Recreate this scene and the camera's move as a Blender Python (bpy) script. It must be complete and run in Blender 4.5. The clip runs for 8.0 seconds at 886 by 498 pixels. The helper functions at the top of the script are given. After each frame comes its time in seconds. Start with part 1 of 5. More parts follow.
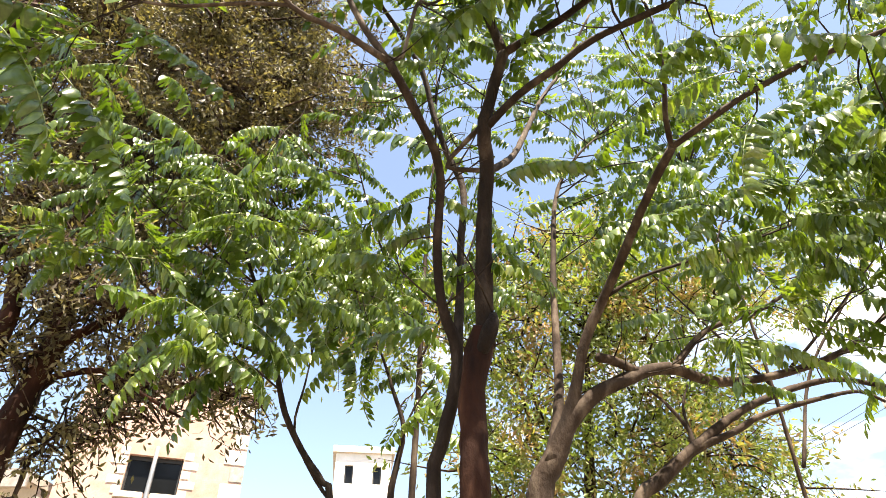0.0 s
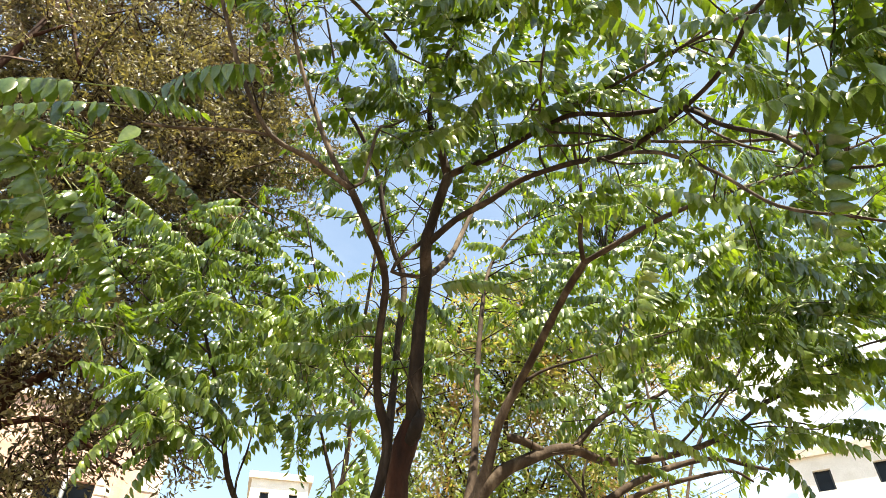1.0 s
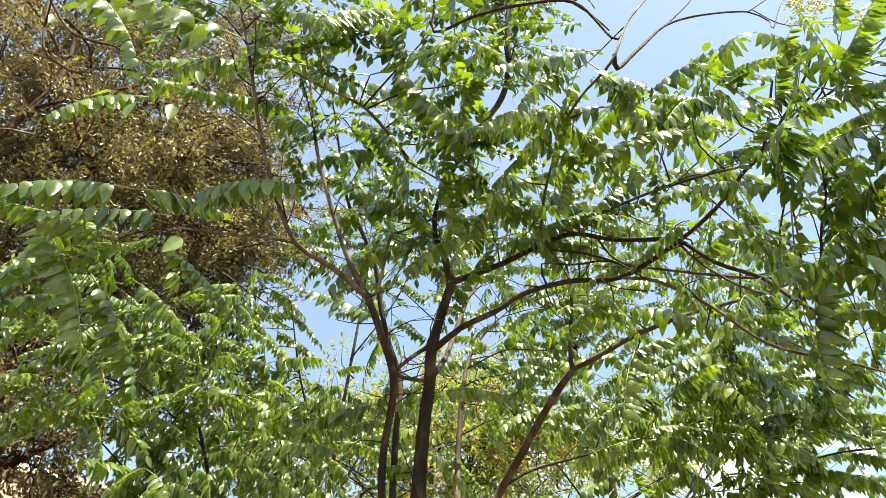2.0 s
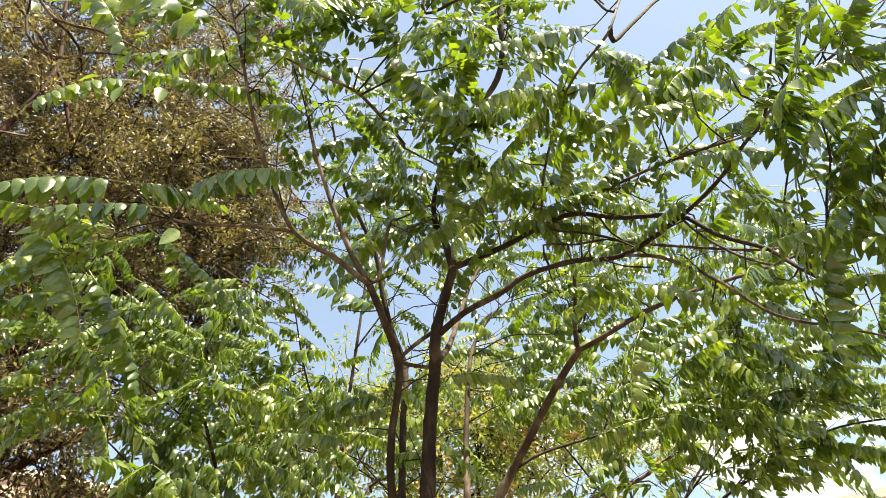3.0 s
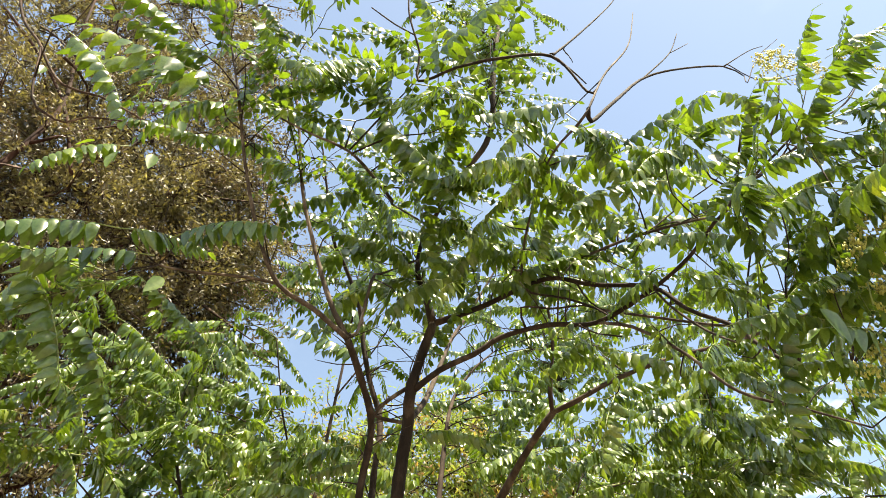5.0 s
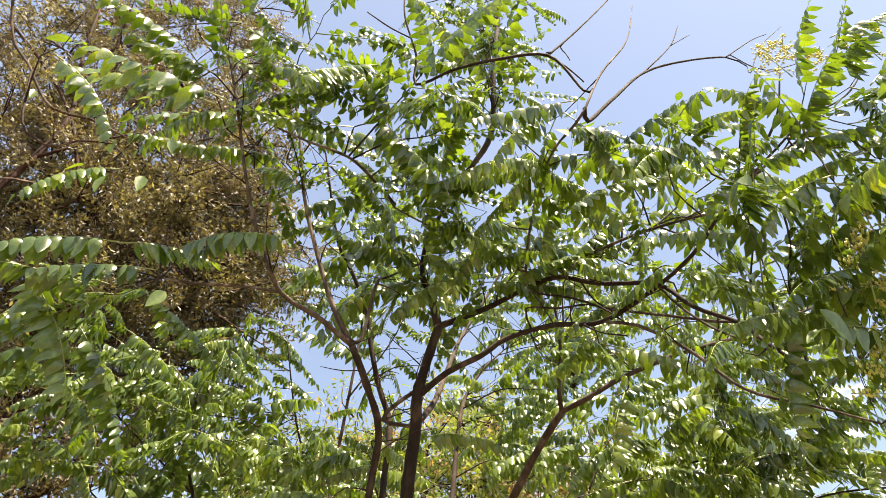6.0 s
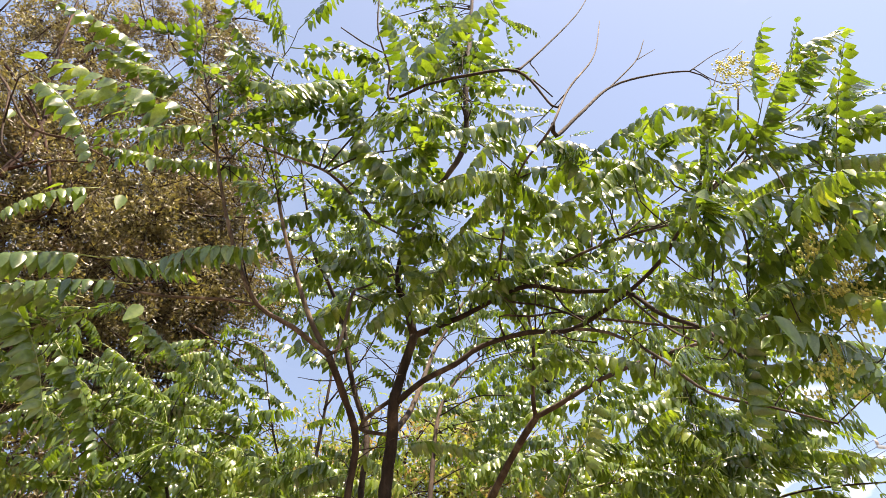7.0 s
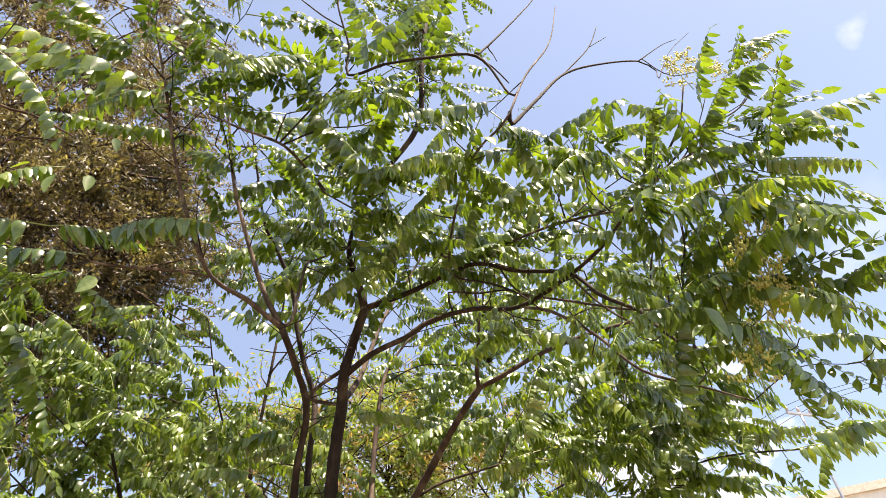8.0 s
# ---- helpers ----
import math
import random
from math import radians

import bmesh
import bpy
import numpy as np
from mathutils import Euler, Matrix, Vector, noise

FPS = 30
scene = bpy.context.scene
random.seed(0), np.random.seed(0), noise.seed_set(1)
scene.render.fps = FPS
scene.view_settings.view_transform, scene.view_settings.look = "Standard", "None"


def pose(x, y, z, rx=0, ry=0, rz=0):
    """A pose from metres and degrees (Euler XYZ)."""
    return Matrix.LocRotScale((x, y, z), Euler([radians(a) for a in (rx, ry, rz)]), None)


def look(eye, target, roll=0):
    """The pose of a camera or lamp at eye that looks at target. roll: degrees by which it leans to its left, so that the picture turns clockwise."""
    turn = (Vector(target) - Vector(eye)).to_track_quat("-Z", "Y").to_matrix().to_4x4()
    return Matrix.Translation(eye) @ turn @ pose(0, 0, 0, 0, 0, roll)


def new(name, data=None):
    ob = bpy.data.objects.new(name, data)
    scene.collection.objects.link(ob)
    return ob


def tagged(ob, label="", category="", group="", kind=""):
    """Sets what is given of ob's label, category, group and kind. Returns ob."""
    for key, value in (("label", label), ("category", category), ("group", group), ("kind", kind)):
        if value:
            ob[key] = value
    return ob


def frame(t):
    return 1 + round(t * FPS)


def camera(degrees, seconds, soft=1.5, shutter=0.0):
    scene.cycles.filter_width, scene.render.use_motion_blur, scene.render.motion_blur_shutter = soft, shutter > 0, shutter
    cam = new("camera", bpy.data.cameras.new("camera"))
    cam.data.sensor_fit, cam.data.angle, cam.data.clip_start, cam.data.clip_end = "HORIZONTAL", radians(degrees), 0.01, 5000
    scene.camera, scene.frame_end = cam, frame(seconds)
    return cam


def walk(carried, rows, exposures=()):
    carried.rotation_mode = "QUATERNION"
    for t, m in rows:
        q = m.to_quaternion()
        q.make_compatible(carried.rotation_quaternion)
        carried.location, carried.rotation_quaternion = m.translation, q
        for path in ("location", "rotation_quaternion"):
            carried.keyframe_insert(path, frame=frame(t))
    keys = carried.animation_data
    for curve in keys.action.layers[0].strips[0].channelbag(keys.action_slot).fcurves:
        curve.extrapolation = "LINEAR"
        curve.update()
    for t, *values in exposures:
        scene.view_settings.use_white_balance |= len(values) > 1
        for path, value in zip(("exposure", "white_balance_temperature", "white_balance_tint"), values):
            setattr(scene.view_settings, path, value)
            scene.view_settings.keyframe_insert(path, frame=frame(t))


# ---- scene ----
cam = camera(68.3, 8.0, 0.5)
PATH = [
    (0, (0.141, 0.299, 1.647), (0.134, 1.912, 2.830), -0.1),
    (0.2, (0.141, 0.124, 1.617), (0.156, 1.702, 2.846), -0.7),
    (0.3, (0.153, 0.057, 1.618), (0.180, 1.637, 2.844), -0.6),
    (0.5, (0.180, -0.062, 1.613), (0.256, 1.570, 2.766), -0.5),
    (0.7, (0.192, -0.134, 1.629), (0.347, 1.463, 2.823), -0.2),
    (0.8, (0.170, -0.197, 1.629), (0.355, 1.378, 2.847), 0.0),
    (1, (0.099, -0.261, 1.645), (0.281, 1.291, 2.894), 0.4),
    (1.3, (-0.070, -0.337, 1.675), (0.208, 1.127, 3.009), -1.5),
    (1.5, (-0.150, -0.387, 1.689), (0.187, 1.061, 3.027), -3.5),
    (1.7, (-0.201, -0.369, 1.656), (0.165, 1.051, 3.016), -3.4),
    (2, (-0.221, -0.473, 1.696), (0.090, 0.923, 3.094), -0.3),
    (2.2, (-0.196, -0.498, 1.682), (0.118, 0.894, 3.083), -0.6),
    (3.3, (-0.218, -0.408, 1.693), (0.094, 1.009, 3.070), -2.7),
    (3.5, (-0.172, -0.443, 1.666), (0.129, 0.973, 3.046), -1.7),
    (4, (-0.176, -0.475, 1.648), (0.113, 0.913, 3.059), -0.7),
    (4.5, (-0.177, -0.490, 1.670), (0.088, 0.855, 3.126), 0.5),
    (4.7, (-0.183, -0.515, 1.667), (0.134, 0.804, 3.136), 0.5),
    (5.8, (-0.108, -0.583, 1.715), (0.164, 0.732, 3.197), -0.8),
    (6, (-0.118, -0.588, 1.711), (0.152, 0.748, 3.175), -0.2),
    (6.5, (-0.135, -0.616, 1.676), (0.194, 0.688, 3.157), -1.6),
    (7, (-0.121, -0.648, 1.674), (0.217, 0.658, 3.151), -3.0),
    (7.5, (-0.125, -0.692, 1.683), (0.326, 0.619, 3.124), -4.5),
    (8, (-0.206, -0.743, 1.658), (0.320, 0.594, 3.049), -6.1),
]
EXPOSURE = [(0.0, 2.09, 7600, 11), (1.5, 2.09, 8100, 1), (2.2, 2.08, 8000, 1), (3.3, 2.06, 8600, 7), (4.0, 2.04, 8500, 7), (4.5, 2.00, 8000, 3), (6.0, 1.95, 8300, 13), (8.0, 1.89, 7950, 17)]
walk(cam, [(t, look(eye, target, roll)) for t, eye, target, roll in PATH], EXPOSURE)

# ---- world and sun ----
SUN_AZ, SUN_EL = 150.0, 69.0      # degrees from north (+y) clockwise, and above the horizon
world = bpy.data.worlds.new("sky")
scene.world = world
world.use_nodes = True
wn, wl = world.node_tree.nodes, world.node_tree.links
wn.clear()
sky = wn.new("ShaderNodeTexSky")
sky.sky_type, sky.sun_disc = "NISHITA", False
sky.sun_elevation, sky.sun_rotation = radians(SUN_EL), radians(SUN_AZ)
sky.air_density, sky.dust_density, sky.ozone_density = 1.0, 0.7, 1.8
coord = wn.new("ShaderNodeTexCoord")
cmap = wn.new("ShaderNodeMapping")
cmap.inputs["Scale"].default_value = (1.0, 1.0, 2.2)
cmap.inputs["Location"].default_value = (0.3, 0.1, 0.2)
cloud = wn.new("ShaderNodeTexNoise")
cloud.inputs["Scale"].default_value, cloud.inputs["Detail"].default_value, cloud.inputs["Roughness"].default_value = 2.4, 7.0, 0.55
ramp = wn.new("ShaderNodeMapRange")
ramp.inputs["From Min"].default_value, ramp.inputs["From Max"].default_value = 0.55, 0.70
sepz = wn.new("ShaderNodeSeparateXYZ")
low = wn.new("ShaderNodeMapRange")      # clouds gather low over the horizon
low.inputs["From Min"].default_value, low.inputs["From Max"].default_value = 0.62, 0.25
low.inputs["To Min"].default_value, low.inputs["To Max"].default_value = 0.03, 0.7
mul = wn.new("ShaderNodeMath")
mul.operation = "MULTIPLY"
mixc = wn.new("ShaderNodeMix")
mixc.data_type = "RGBA"
mixc.inputs["B"].default_value = (9.0, 9.2, 9.6, 1)
bg = wn.new("ShaderNodeBackground")
bg.inputs["Strength"].default_value = 0.089
wout = wn.new("ShaderNodeOutputWorld")
wl.new(coord.outputs["Generated"], cmap.inputs["Vector"])
wl.new(cmap.outputs["Vector"], cloud.inputs["Vector"])
wl.new(coord.outputs["Generated"], sepz.inputs["Vector"])
wl.new(cloud.outputs["Fac"], ramp.inputs["Value"])
wl.new(sepz.outputs["Z"], low.inputs["Value"])
wl.new(ramp.outputs["Result"], mul.inputs[0])
wl.new(low.outputs["Result"], mul.inputs[1])
bank = wn.new("ShaderNodeVectorMath")   # the white cumulus bank low in the north-east
bank.operation = "DOT_PRODUCT"
bank.inputs[1].default_value = Vector((0.62, 0.66, 0.41)).normalized()
puff = wn.new("ShaderNodeMath")
puff.operation = "MULTIPLY_ADD"
puff.inputs[1].default_value = 0.16
bankr = wn.new("ShaderNodeMapRange")
bankr.inputs["From Min"].default_value, bankr.inputs["From Max"].default_value = 1.068, 1.086
both = wn.new("ShaderNodeMath")
both.operation = "MAXIMUM"
wl.new(coord.outputs["Generated"], bank.inputs[0])
wl.new(cloud.outputs["Fac"], puff.inputs[0])
wl.new(bank.outputs["Value"], puff.inputs[2])
wl.new(puff.outputs["Value"], bankr.inputs["Value"])
wl.new(mul.outputs["Value"], both.inputs[0])
wl.new(bankr.outputs["Result"], both.inputs[1])
wisp = wn.new("ShaderNodeVectorMath")   # a small puff high in the north-east
wisp.operation = "DOT_PRODUCT"
wisp.inputs[1].default_value = (0.654, 0.207, 0.728)
fray = wn.new("ShaderNodeTexNoise")
fray.inputs["Scale"].default_value, fray.inputs["Detail"].default_value = 28.0, 5.0
rag = wn.new("ShaderNodeMath")
rag.operation = "MULTIPLY_ADD"
rag.inputs[1].default_value = 0.0016
wispr = wn.new("ShaderNodeMapRange")
wispr.inputs["From Min"].default_value, wispr.inputs["From Max"].default_value, wispr.inputs["To Max"].default_value = 1.0009, 1.0013, 0.09
every = wn.new("ShaderNodeMath")
every.operation = "MAXIMUM"
wl.new(coord.outputs["Generated"], wisp.inputs[0])
wl.new(coord.outputs["Generated"], fray.inputs["Vector"])
wl.new(fray.outputs["Fac"], rag.inputs[0])
wl.new(wisp.outputs["Value"], rag.inputs[2])
wl.new(rag.outputs["Value"], wispr.inputs["Value"])
wl.new(both.outputs["Value"], every.inputs[0])
wl.new(wispr.outputs["Result"], every.inputs[1])
veil = wn.new("ShaderNodeMath")         # thin haze over the whole sky
veil.operation, veil.use_clamp = "ADD", True
veil.inputs[1].default_value = 0.02
wl.new(every.outputs["Value"], veil.inputs[0])
wl.new(veil.outputs["Value"], mixc.inputs["Factor"])
wl.new(sky.outputs["Color"], mixc.inputs["A"])
wl.new(mixc.outputs["Result"], bg.inputs["Color"])
wl.new(bg.outputs["Background"], wout.inputs["Surface"])

sun = new("sun", bpy.data.lights.new("sun", "SUN"))
sun.data.energy, sun.data.angle, sun.data.color = 5.0, radians(0.53), (1.0, 0.95, 0.87)
az, el = radians(SUN_AZ), radians(SUN_EL)
sun_way = Vector((math.sin(az) * math.cos(el), math.cos(az) * math.cos(el), math.sin(el)))
sun.matrix_world = look(sun_way * 40, (0, 0, 0))


# ---- materials ----
def material(name):
    m = bpy.data.materials.new(name)
    m.use_nodes = True
    return m, m.node_tree.nodes, m.node_tree.links, m.node_tree.nodes["Principled BSDF"]


def noise_node(nodes, links, scale, detail=4.0, rough=0.55, stretch=None):
    tex = nodes.new("ShaderNodeTexNoise")
    tex.inputs["Scale"].default_value, tex.inputs["Detail"].default_value, tex.inputs["Roughness"].default_value = scale, detail, rough
    where = nodes.new("ShaderNodeTexCoord")
    if stretch:
        mp = nodes.new("ShaderNodeMapping")
        mp.inputs["Scale"].default_value = stretch
        links.new(where.outputs["Object"], mp.inputs["Vector"])
        links.new(mp.outputs["Vector"], tex.inputs["Vector"])
    else:
        links.new(where.outputs["Object"], tex.inputs["Vector"])
    return tex


def ramp_node(nodes, links, source, stops):
    r = nodes.new("ShaderNodeValToRGB")
    while len(r.color_ramp.elements) < len(stops):
        r.color_ramp.elements.new(0.5)
    for e, (p, c) in zip(r.color_ramp.elements, stops):
        e.position, e.color = p, (*c, 1)
    links.new(source, r.inputs["Fac"])
    return r


def mix_node(nodes, links, kind, fac, a, b):
    m = nodes.new("ShaderNodeMix")
    m.data_type, m.blend_type = "RGBA", kind
    if isinstance(fac, float):
        m.inputs["Factor"].default_value = fac
    else:
        links.new(fac, m.inputs["Factor"])
    for key, v in (("A", a), ("B", b)):
        if isinstance(v, tuple):
            m.inputs[key].default_value = (*v, 1)
        else:
            links.new(v, m.inputs[key])
    return m.outputs["Result"]


def bark(name, dark, mid, light, scale=14.0, rough=0.85, bump=0.5):
    m, n, l, p = material(name)
    a = noise_node(n, l, scale, 6, 0.6, (1, 1, 0.35))
    b = noise_node(n, l, scale * 0.22, 3)
    c = noise_node(n, l, scale * 6, 3, 0.6, (1, 1, 0.5))
    base = ramp_node(n, l, a.outputs["Fac"], [(0.3, dark), (0.52, mid), (0.72, light)])
    patch = ramp_node(n, l, b.outputs["Fac"], [(0.4, (0.75, 0.72, 0.7)), (0.65, (1.15, 1.12, 1.1))])
    l.new(mix_node(n, l, "MULTIPLY", 1.0, base.outputs["Color"], patch.outputs["Color"]), p.inputs["Base Color"])
    p.inputs["Roughness"].default_value, p.inputs["Specular IOR Level"].default_value = rough, 0.18
    bp = n.new("ShaderNodeBump")
    bp.inputs["Strength"].default_value, bp.inputs["Distance"].default_value = bump, 0.01
    add = n.new("ShaderNodeMath")
    add.operation = "ADD"
    l.new(a.outputs["Fac"], add.inputs[0])
    l.new(c.outputs["Fac"], add.inputs[1])
    l.new(add.outputs["Value"], bp.inputs["Height"])
    l.new(bp.outputs["Normal"], p.inputs["Normal"])
    return m


def leaf_material(name, stops, glow, through_share=0.4, rough=0.38, gloss=0.8, rust=None, turned=0.52):
    """A leaf that lets light through: each leaflet takes its own tone."""
    m, n, l, p = material(name)
    geo = n.new("ShaderNodeNewGeometry")
    info = n.new("ShaderNodeObjectInfo")
    shoot = n.new("ShaderNodeTexNoise")      # shoots of one age share a tone
    shoot.inputs["Scale"].default_value, shoot.inputs["Detail"].default_value = 3.0, 1.0
    l.new(geo.outputs["Position"], shoot.inputs["Vector"])
    age = n.new("ShaderNodeMapRange")
    age.inputs["From Min"].default_value, age.inputs["From Max"].default_value = 0.3, 0.7
    age.inputs["To Min"].default_value, age.inputs["To Max"].default_value = 0.0, 0.4
    l.new(shoot.outputs["Fac"], age.inputs["Value"])
    part_tone = n.new("ShaderNodeMath")
    part_tone.operation = "MULTIPLY_ADD"
    part_tone.inputs[1].default_value = 0.45
    l.new(geo.outputs["Random Per Island"], part_tone.inputs[0])
    l.new(age.outputs["Result"], part_tone.inputs[2])
    tone = n.new("ShaderNodeMath")
    tone.operation, tone.use_clamp = "MULTIPLY_ADD", True
    l.new(info.outputs["Random"], tone.inputs[0])
    tone.inputs[1].default_value = 0.15
    l.new(part_tone.outputs["Value"], tone.inputs[2])
    col = ramp_node(n, l, tone.outputs["Value"], stops)
    vein = noise_node(n, l, 60, 3)
    shade = ramp_node(n, l, vein.outputs["Fac"], [(0.35, (0.82, 0.84, 0.8)), (0.65, (1.12, 1.1, 1.1))])
    c = col.outputs["Color"]
    if rust:                            # whole shoots that have turned colour
        where = noise_node(n, l, 2.2, 3)
        share = ramp_node(n, l, where.outputs["Fac"], [(turned, (0, 0, 0)), (turned + 0.12, (0.75, 0.75, 0.75))])
        c = mix_node(n, l, "MIX", share.outputs["Color"], c, rust)
    c = mix_node(n, l, "MULTIPLY", 1.0, c, shade.outputs["Color"])
    l.new(c, p.inputs["Base Color"])
    p.inputs["Roughness"].default_value = rough
    p.inputs["Specular IOR Level"].default_value = gloss
    tr = n.new("ShaderNodeBsdfTranslucent")
    l.new(mix_node(n, l, "MULTIPLY", 1.0, c, glow), tr.inputs["Color"])
    mixs = n.new("ShaderNodeMixShader")
    mixs.inputs["Fac"].default_value = through_share
    l.new(p.outputs["BSDF"], mixs.inputs[1])
    l.new(tr.outputs["BSDF"], mixs.inputs[2])
    l.new(mixs.outputs["Shader"], n["Material Output"].inputs["Surface"])
    return m


def plaster(name, a, b, scale=3.0, rough=0.9, bump=0.15):
    m, n, l, p = material(name)
    t1, t2 = noise_node(n, l, scale, 6, 0.6), noise_node(n, l, scale * 12, 4)
    base = ramp_node(n, l, t1.outputs["Fac"], [(0.35, a), (0.65, b)])
    grain = ramp_node(n, l, t2.outputs["Fac"], [(0.3, (0.9, 0.9, 0.9)), (0.7, (1.06, 1.06, 1.06))])
    l.new(mix_node(n, l, "MULTIPLY", 1.0, base.outputs["Color"], grain.outputs["Color"]), p.inputs["Base Color"])
    p.inputs["Roughness"].default_value = rough
    bp = n.new("ShaderNodeBump")
    bp.inputs["Strength"].default_value, bp.inputs["Distance"].default_value = bump, 0.02
    l.new(t2.outputs["Fac"], bp.inputs["Height"])
    l.new(bp.outputs["Normal"], p.inputs["Normal"])
    return m


BARK_DARK = bark("bark_grey_brown", (0.010, 0.0066, 0.0046), (0.027, 0.0185, 0.0135), (0.075, 0.056, 0.043))
# paler copy of the dark bark: sunlight on thin limbs, put into the colour
BARK_LIT = bark("bark_limb_painted_sun", (0.022, 0.016, 0.0125), (0.072, 0.055, 0.043), (0.23, 0.185, 0.15), 16)
STUB = bark("bark_dead_knot", (0.006, 0.005, 0.004), (0.014, 0.010, 0.008), (0.03, 0.022, 0.017), 20)
BARK_PALE = bark("bark_pale_grey", (0.022, 0.015, 0.011), (0.058, 0.041, 0.031), (0.16, 0.128, 0.10), 11)
BARK_RED = bark("bark_red_brown", (0.009, 0.0032, 0.0018), (0.032, 0.0115, 0.006), (0.085, 0.038, 0.022), 9)
TWIG = bark("bark_twig", (0.012, 0.008, 0.006), (0.03, 0.021, 0.015), (0.07, 0.05, 0.036), 30)
BRUSH = bark("bark_brushwood", (0.015, 0.009, 0.006), (0.042, 0.025, 0.017), (0.19, 0.135, 0.10), 25)
RACHIS, _n, _l, _p = material("leaf_stalk")
_p.inputs["Base Color"].default_value, _p.inputs["Roughness"].default_value = (0.16, 0.20, 0.05, 1), 0.5
LEAF = leaf_material("compound_leaf_green", [(0.0, (0.021, 0.043, 0.0115)), (0.4, (0.066, 0.109, 0.026)), (0.75, (0.138, 0.194, 0.048)), (0.97, (0.26, 0.28, 0.078)), (1.0, (0.38, 0.29, 0.06))], (2.3, 2.4, 0.55), 0.31, 0.23, 0.75)
LEAF_FINE = leaf_material("fine_leaf_olive", [(0.0, (0.022, 0.016, 0.011)), (0.35, (0.064, 0.054, 0.032)), (0.65, (0.148, 0.133, 0.066)), (0.9, (0.29, 0.262, 0.16)), (1.0, (0.45, 0.38, 0.29))], (1.7, 1.65, 0.8), 0.33, 0.5, 0.4, (0.062, 0.040, 0.032))
LEAF_GOLD = leaf_material("leaf_yellow_green", [(0.0, (0.08, 0.125, 0.03)), (0.5, (0.155, 0.20, 0.05)), (1.0, (0.27, 0.29, 0.09))], (1.6, 1.75, 0.8), 0.45, 0.5, 0.6, (0.34, 0.17, 0.10), 0.51)
FRUIT = leaf_material("flower_bud", [(0.0, (0.40, 0.42, 0.09)), (1.0, (0.66, 0.60, 0.22))], (1.5, 1.5, 0.7), 0.3, 0.6)
CREAM = plaster("cream_stone_render", (0.40, 0.26, 0.205), (0.56, 0.39, 0.32))
PALE = plaster("pale_stone", (0.50, 0.44, 0.37), (0.64, 0.58, 0.50), 6)
GREYSTONE = plaster("grey_stone", (0.27, 0.24, 0.22), (0.42, 0.38, 0.35), 8)
WHITE = plaster("white_wall_paint", (0.70, 0.68, 0.64), (0.82, 0.80, 0.77), 1.5)
EARTH = plaster("dry_earth", (0.10, 0.075, 0.05), (0.21, 0.165, 0.115), 1.2, 0.95, 0.6)
STEEL, _n, _l, _p = material("grey_steel")
_p.inputs["Base Color"].default_value, _p.inputs["Metallic"].default_value, _p.inputs["Roughness"].default_value = (0.4, 0.4, 0.4, 1), 0.8, 0.45
DARKMETAL, _n, _l, _p = material("dark_window_metal")
_p.inputs["Base Color"].default_value, _p.inputs["Metallic"].default_value, _p.inputs["Roughness"].default_value = (0.05, 0.05, 0.05, 1), 0.6, 0.5
GLASS, _n, _l, _p = material("window_glass")
_p.inputs["Base Color"].default_value, _p.inputs["Roughness"].default_value = (0.008, 0.009, 0.010, 1), 0.08
_p.inputs["Specular IOR Level"].default_value = 0.2


# ---- builders ----
def mesh_object(name, verts, faces, mat, parent=None, label="", smooth=True, mats=None, slots=None):
    me = bpy.data.meshes.new(name)
    me.from_pydata([tuple(v) for v in verts], [], [tuple(f) for f in faces])
    for x in (mats or [mat]):
        me.materials.append(x)
    if slots is not None:
        me.polygons.foreach_set("material_index", np.asarray(slots, dtype=np.int32))
    if smooth:
        me.polygons.foreach_set("use_smooth", [True] * len(me.polygons))
    ob = new(name, me)
    if parent:
        ob.parent = parent
    if label:
        ob["label"] = label
    return ob


def spline(points, step):
    """Catmull-Rom through rows (x, y, z, radius), resampled."""
    p = np.array(points, float)
    p = np.vstack([2 * p[0] - p[1], p, 2 * p[-1] - p[-2]])
    out = []
    for k in range(1, len(p) - 2):
        n = max(2, int(np.linalg.norm(p[k + 1, :3] - p[k, :3]) / step))
        for s in np.arange(n) / n:
            a, b, c, d = p[k - 1], p[k], p[k + 1], p[k + 2]
            out.append(0.5 * (2 * b + (c - a) * s + (2 * a - 5 * b + 4 * c - d) * s * s + (3 * b - a - 3 * c + d) * s ** 3))
    out.append(p[-2])
    out = np.array(out)
    out[:, 3] = np.maximum(out[:, 3], 0.0012)
    return out


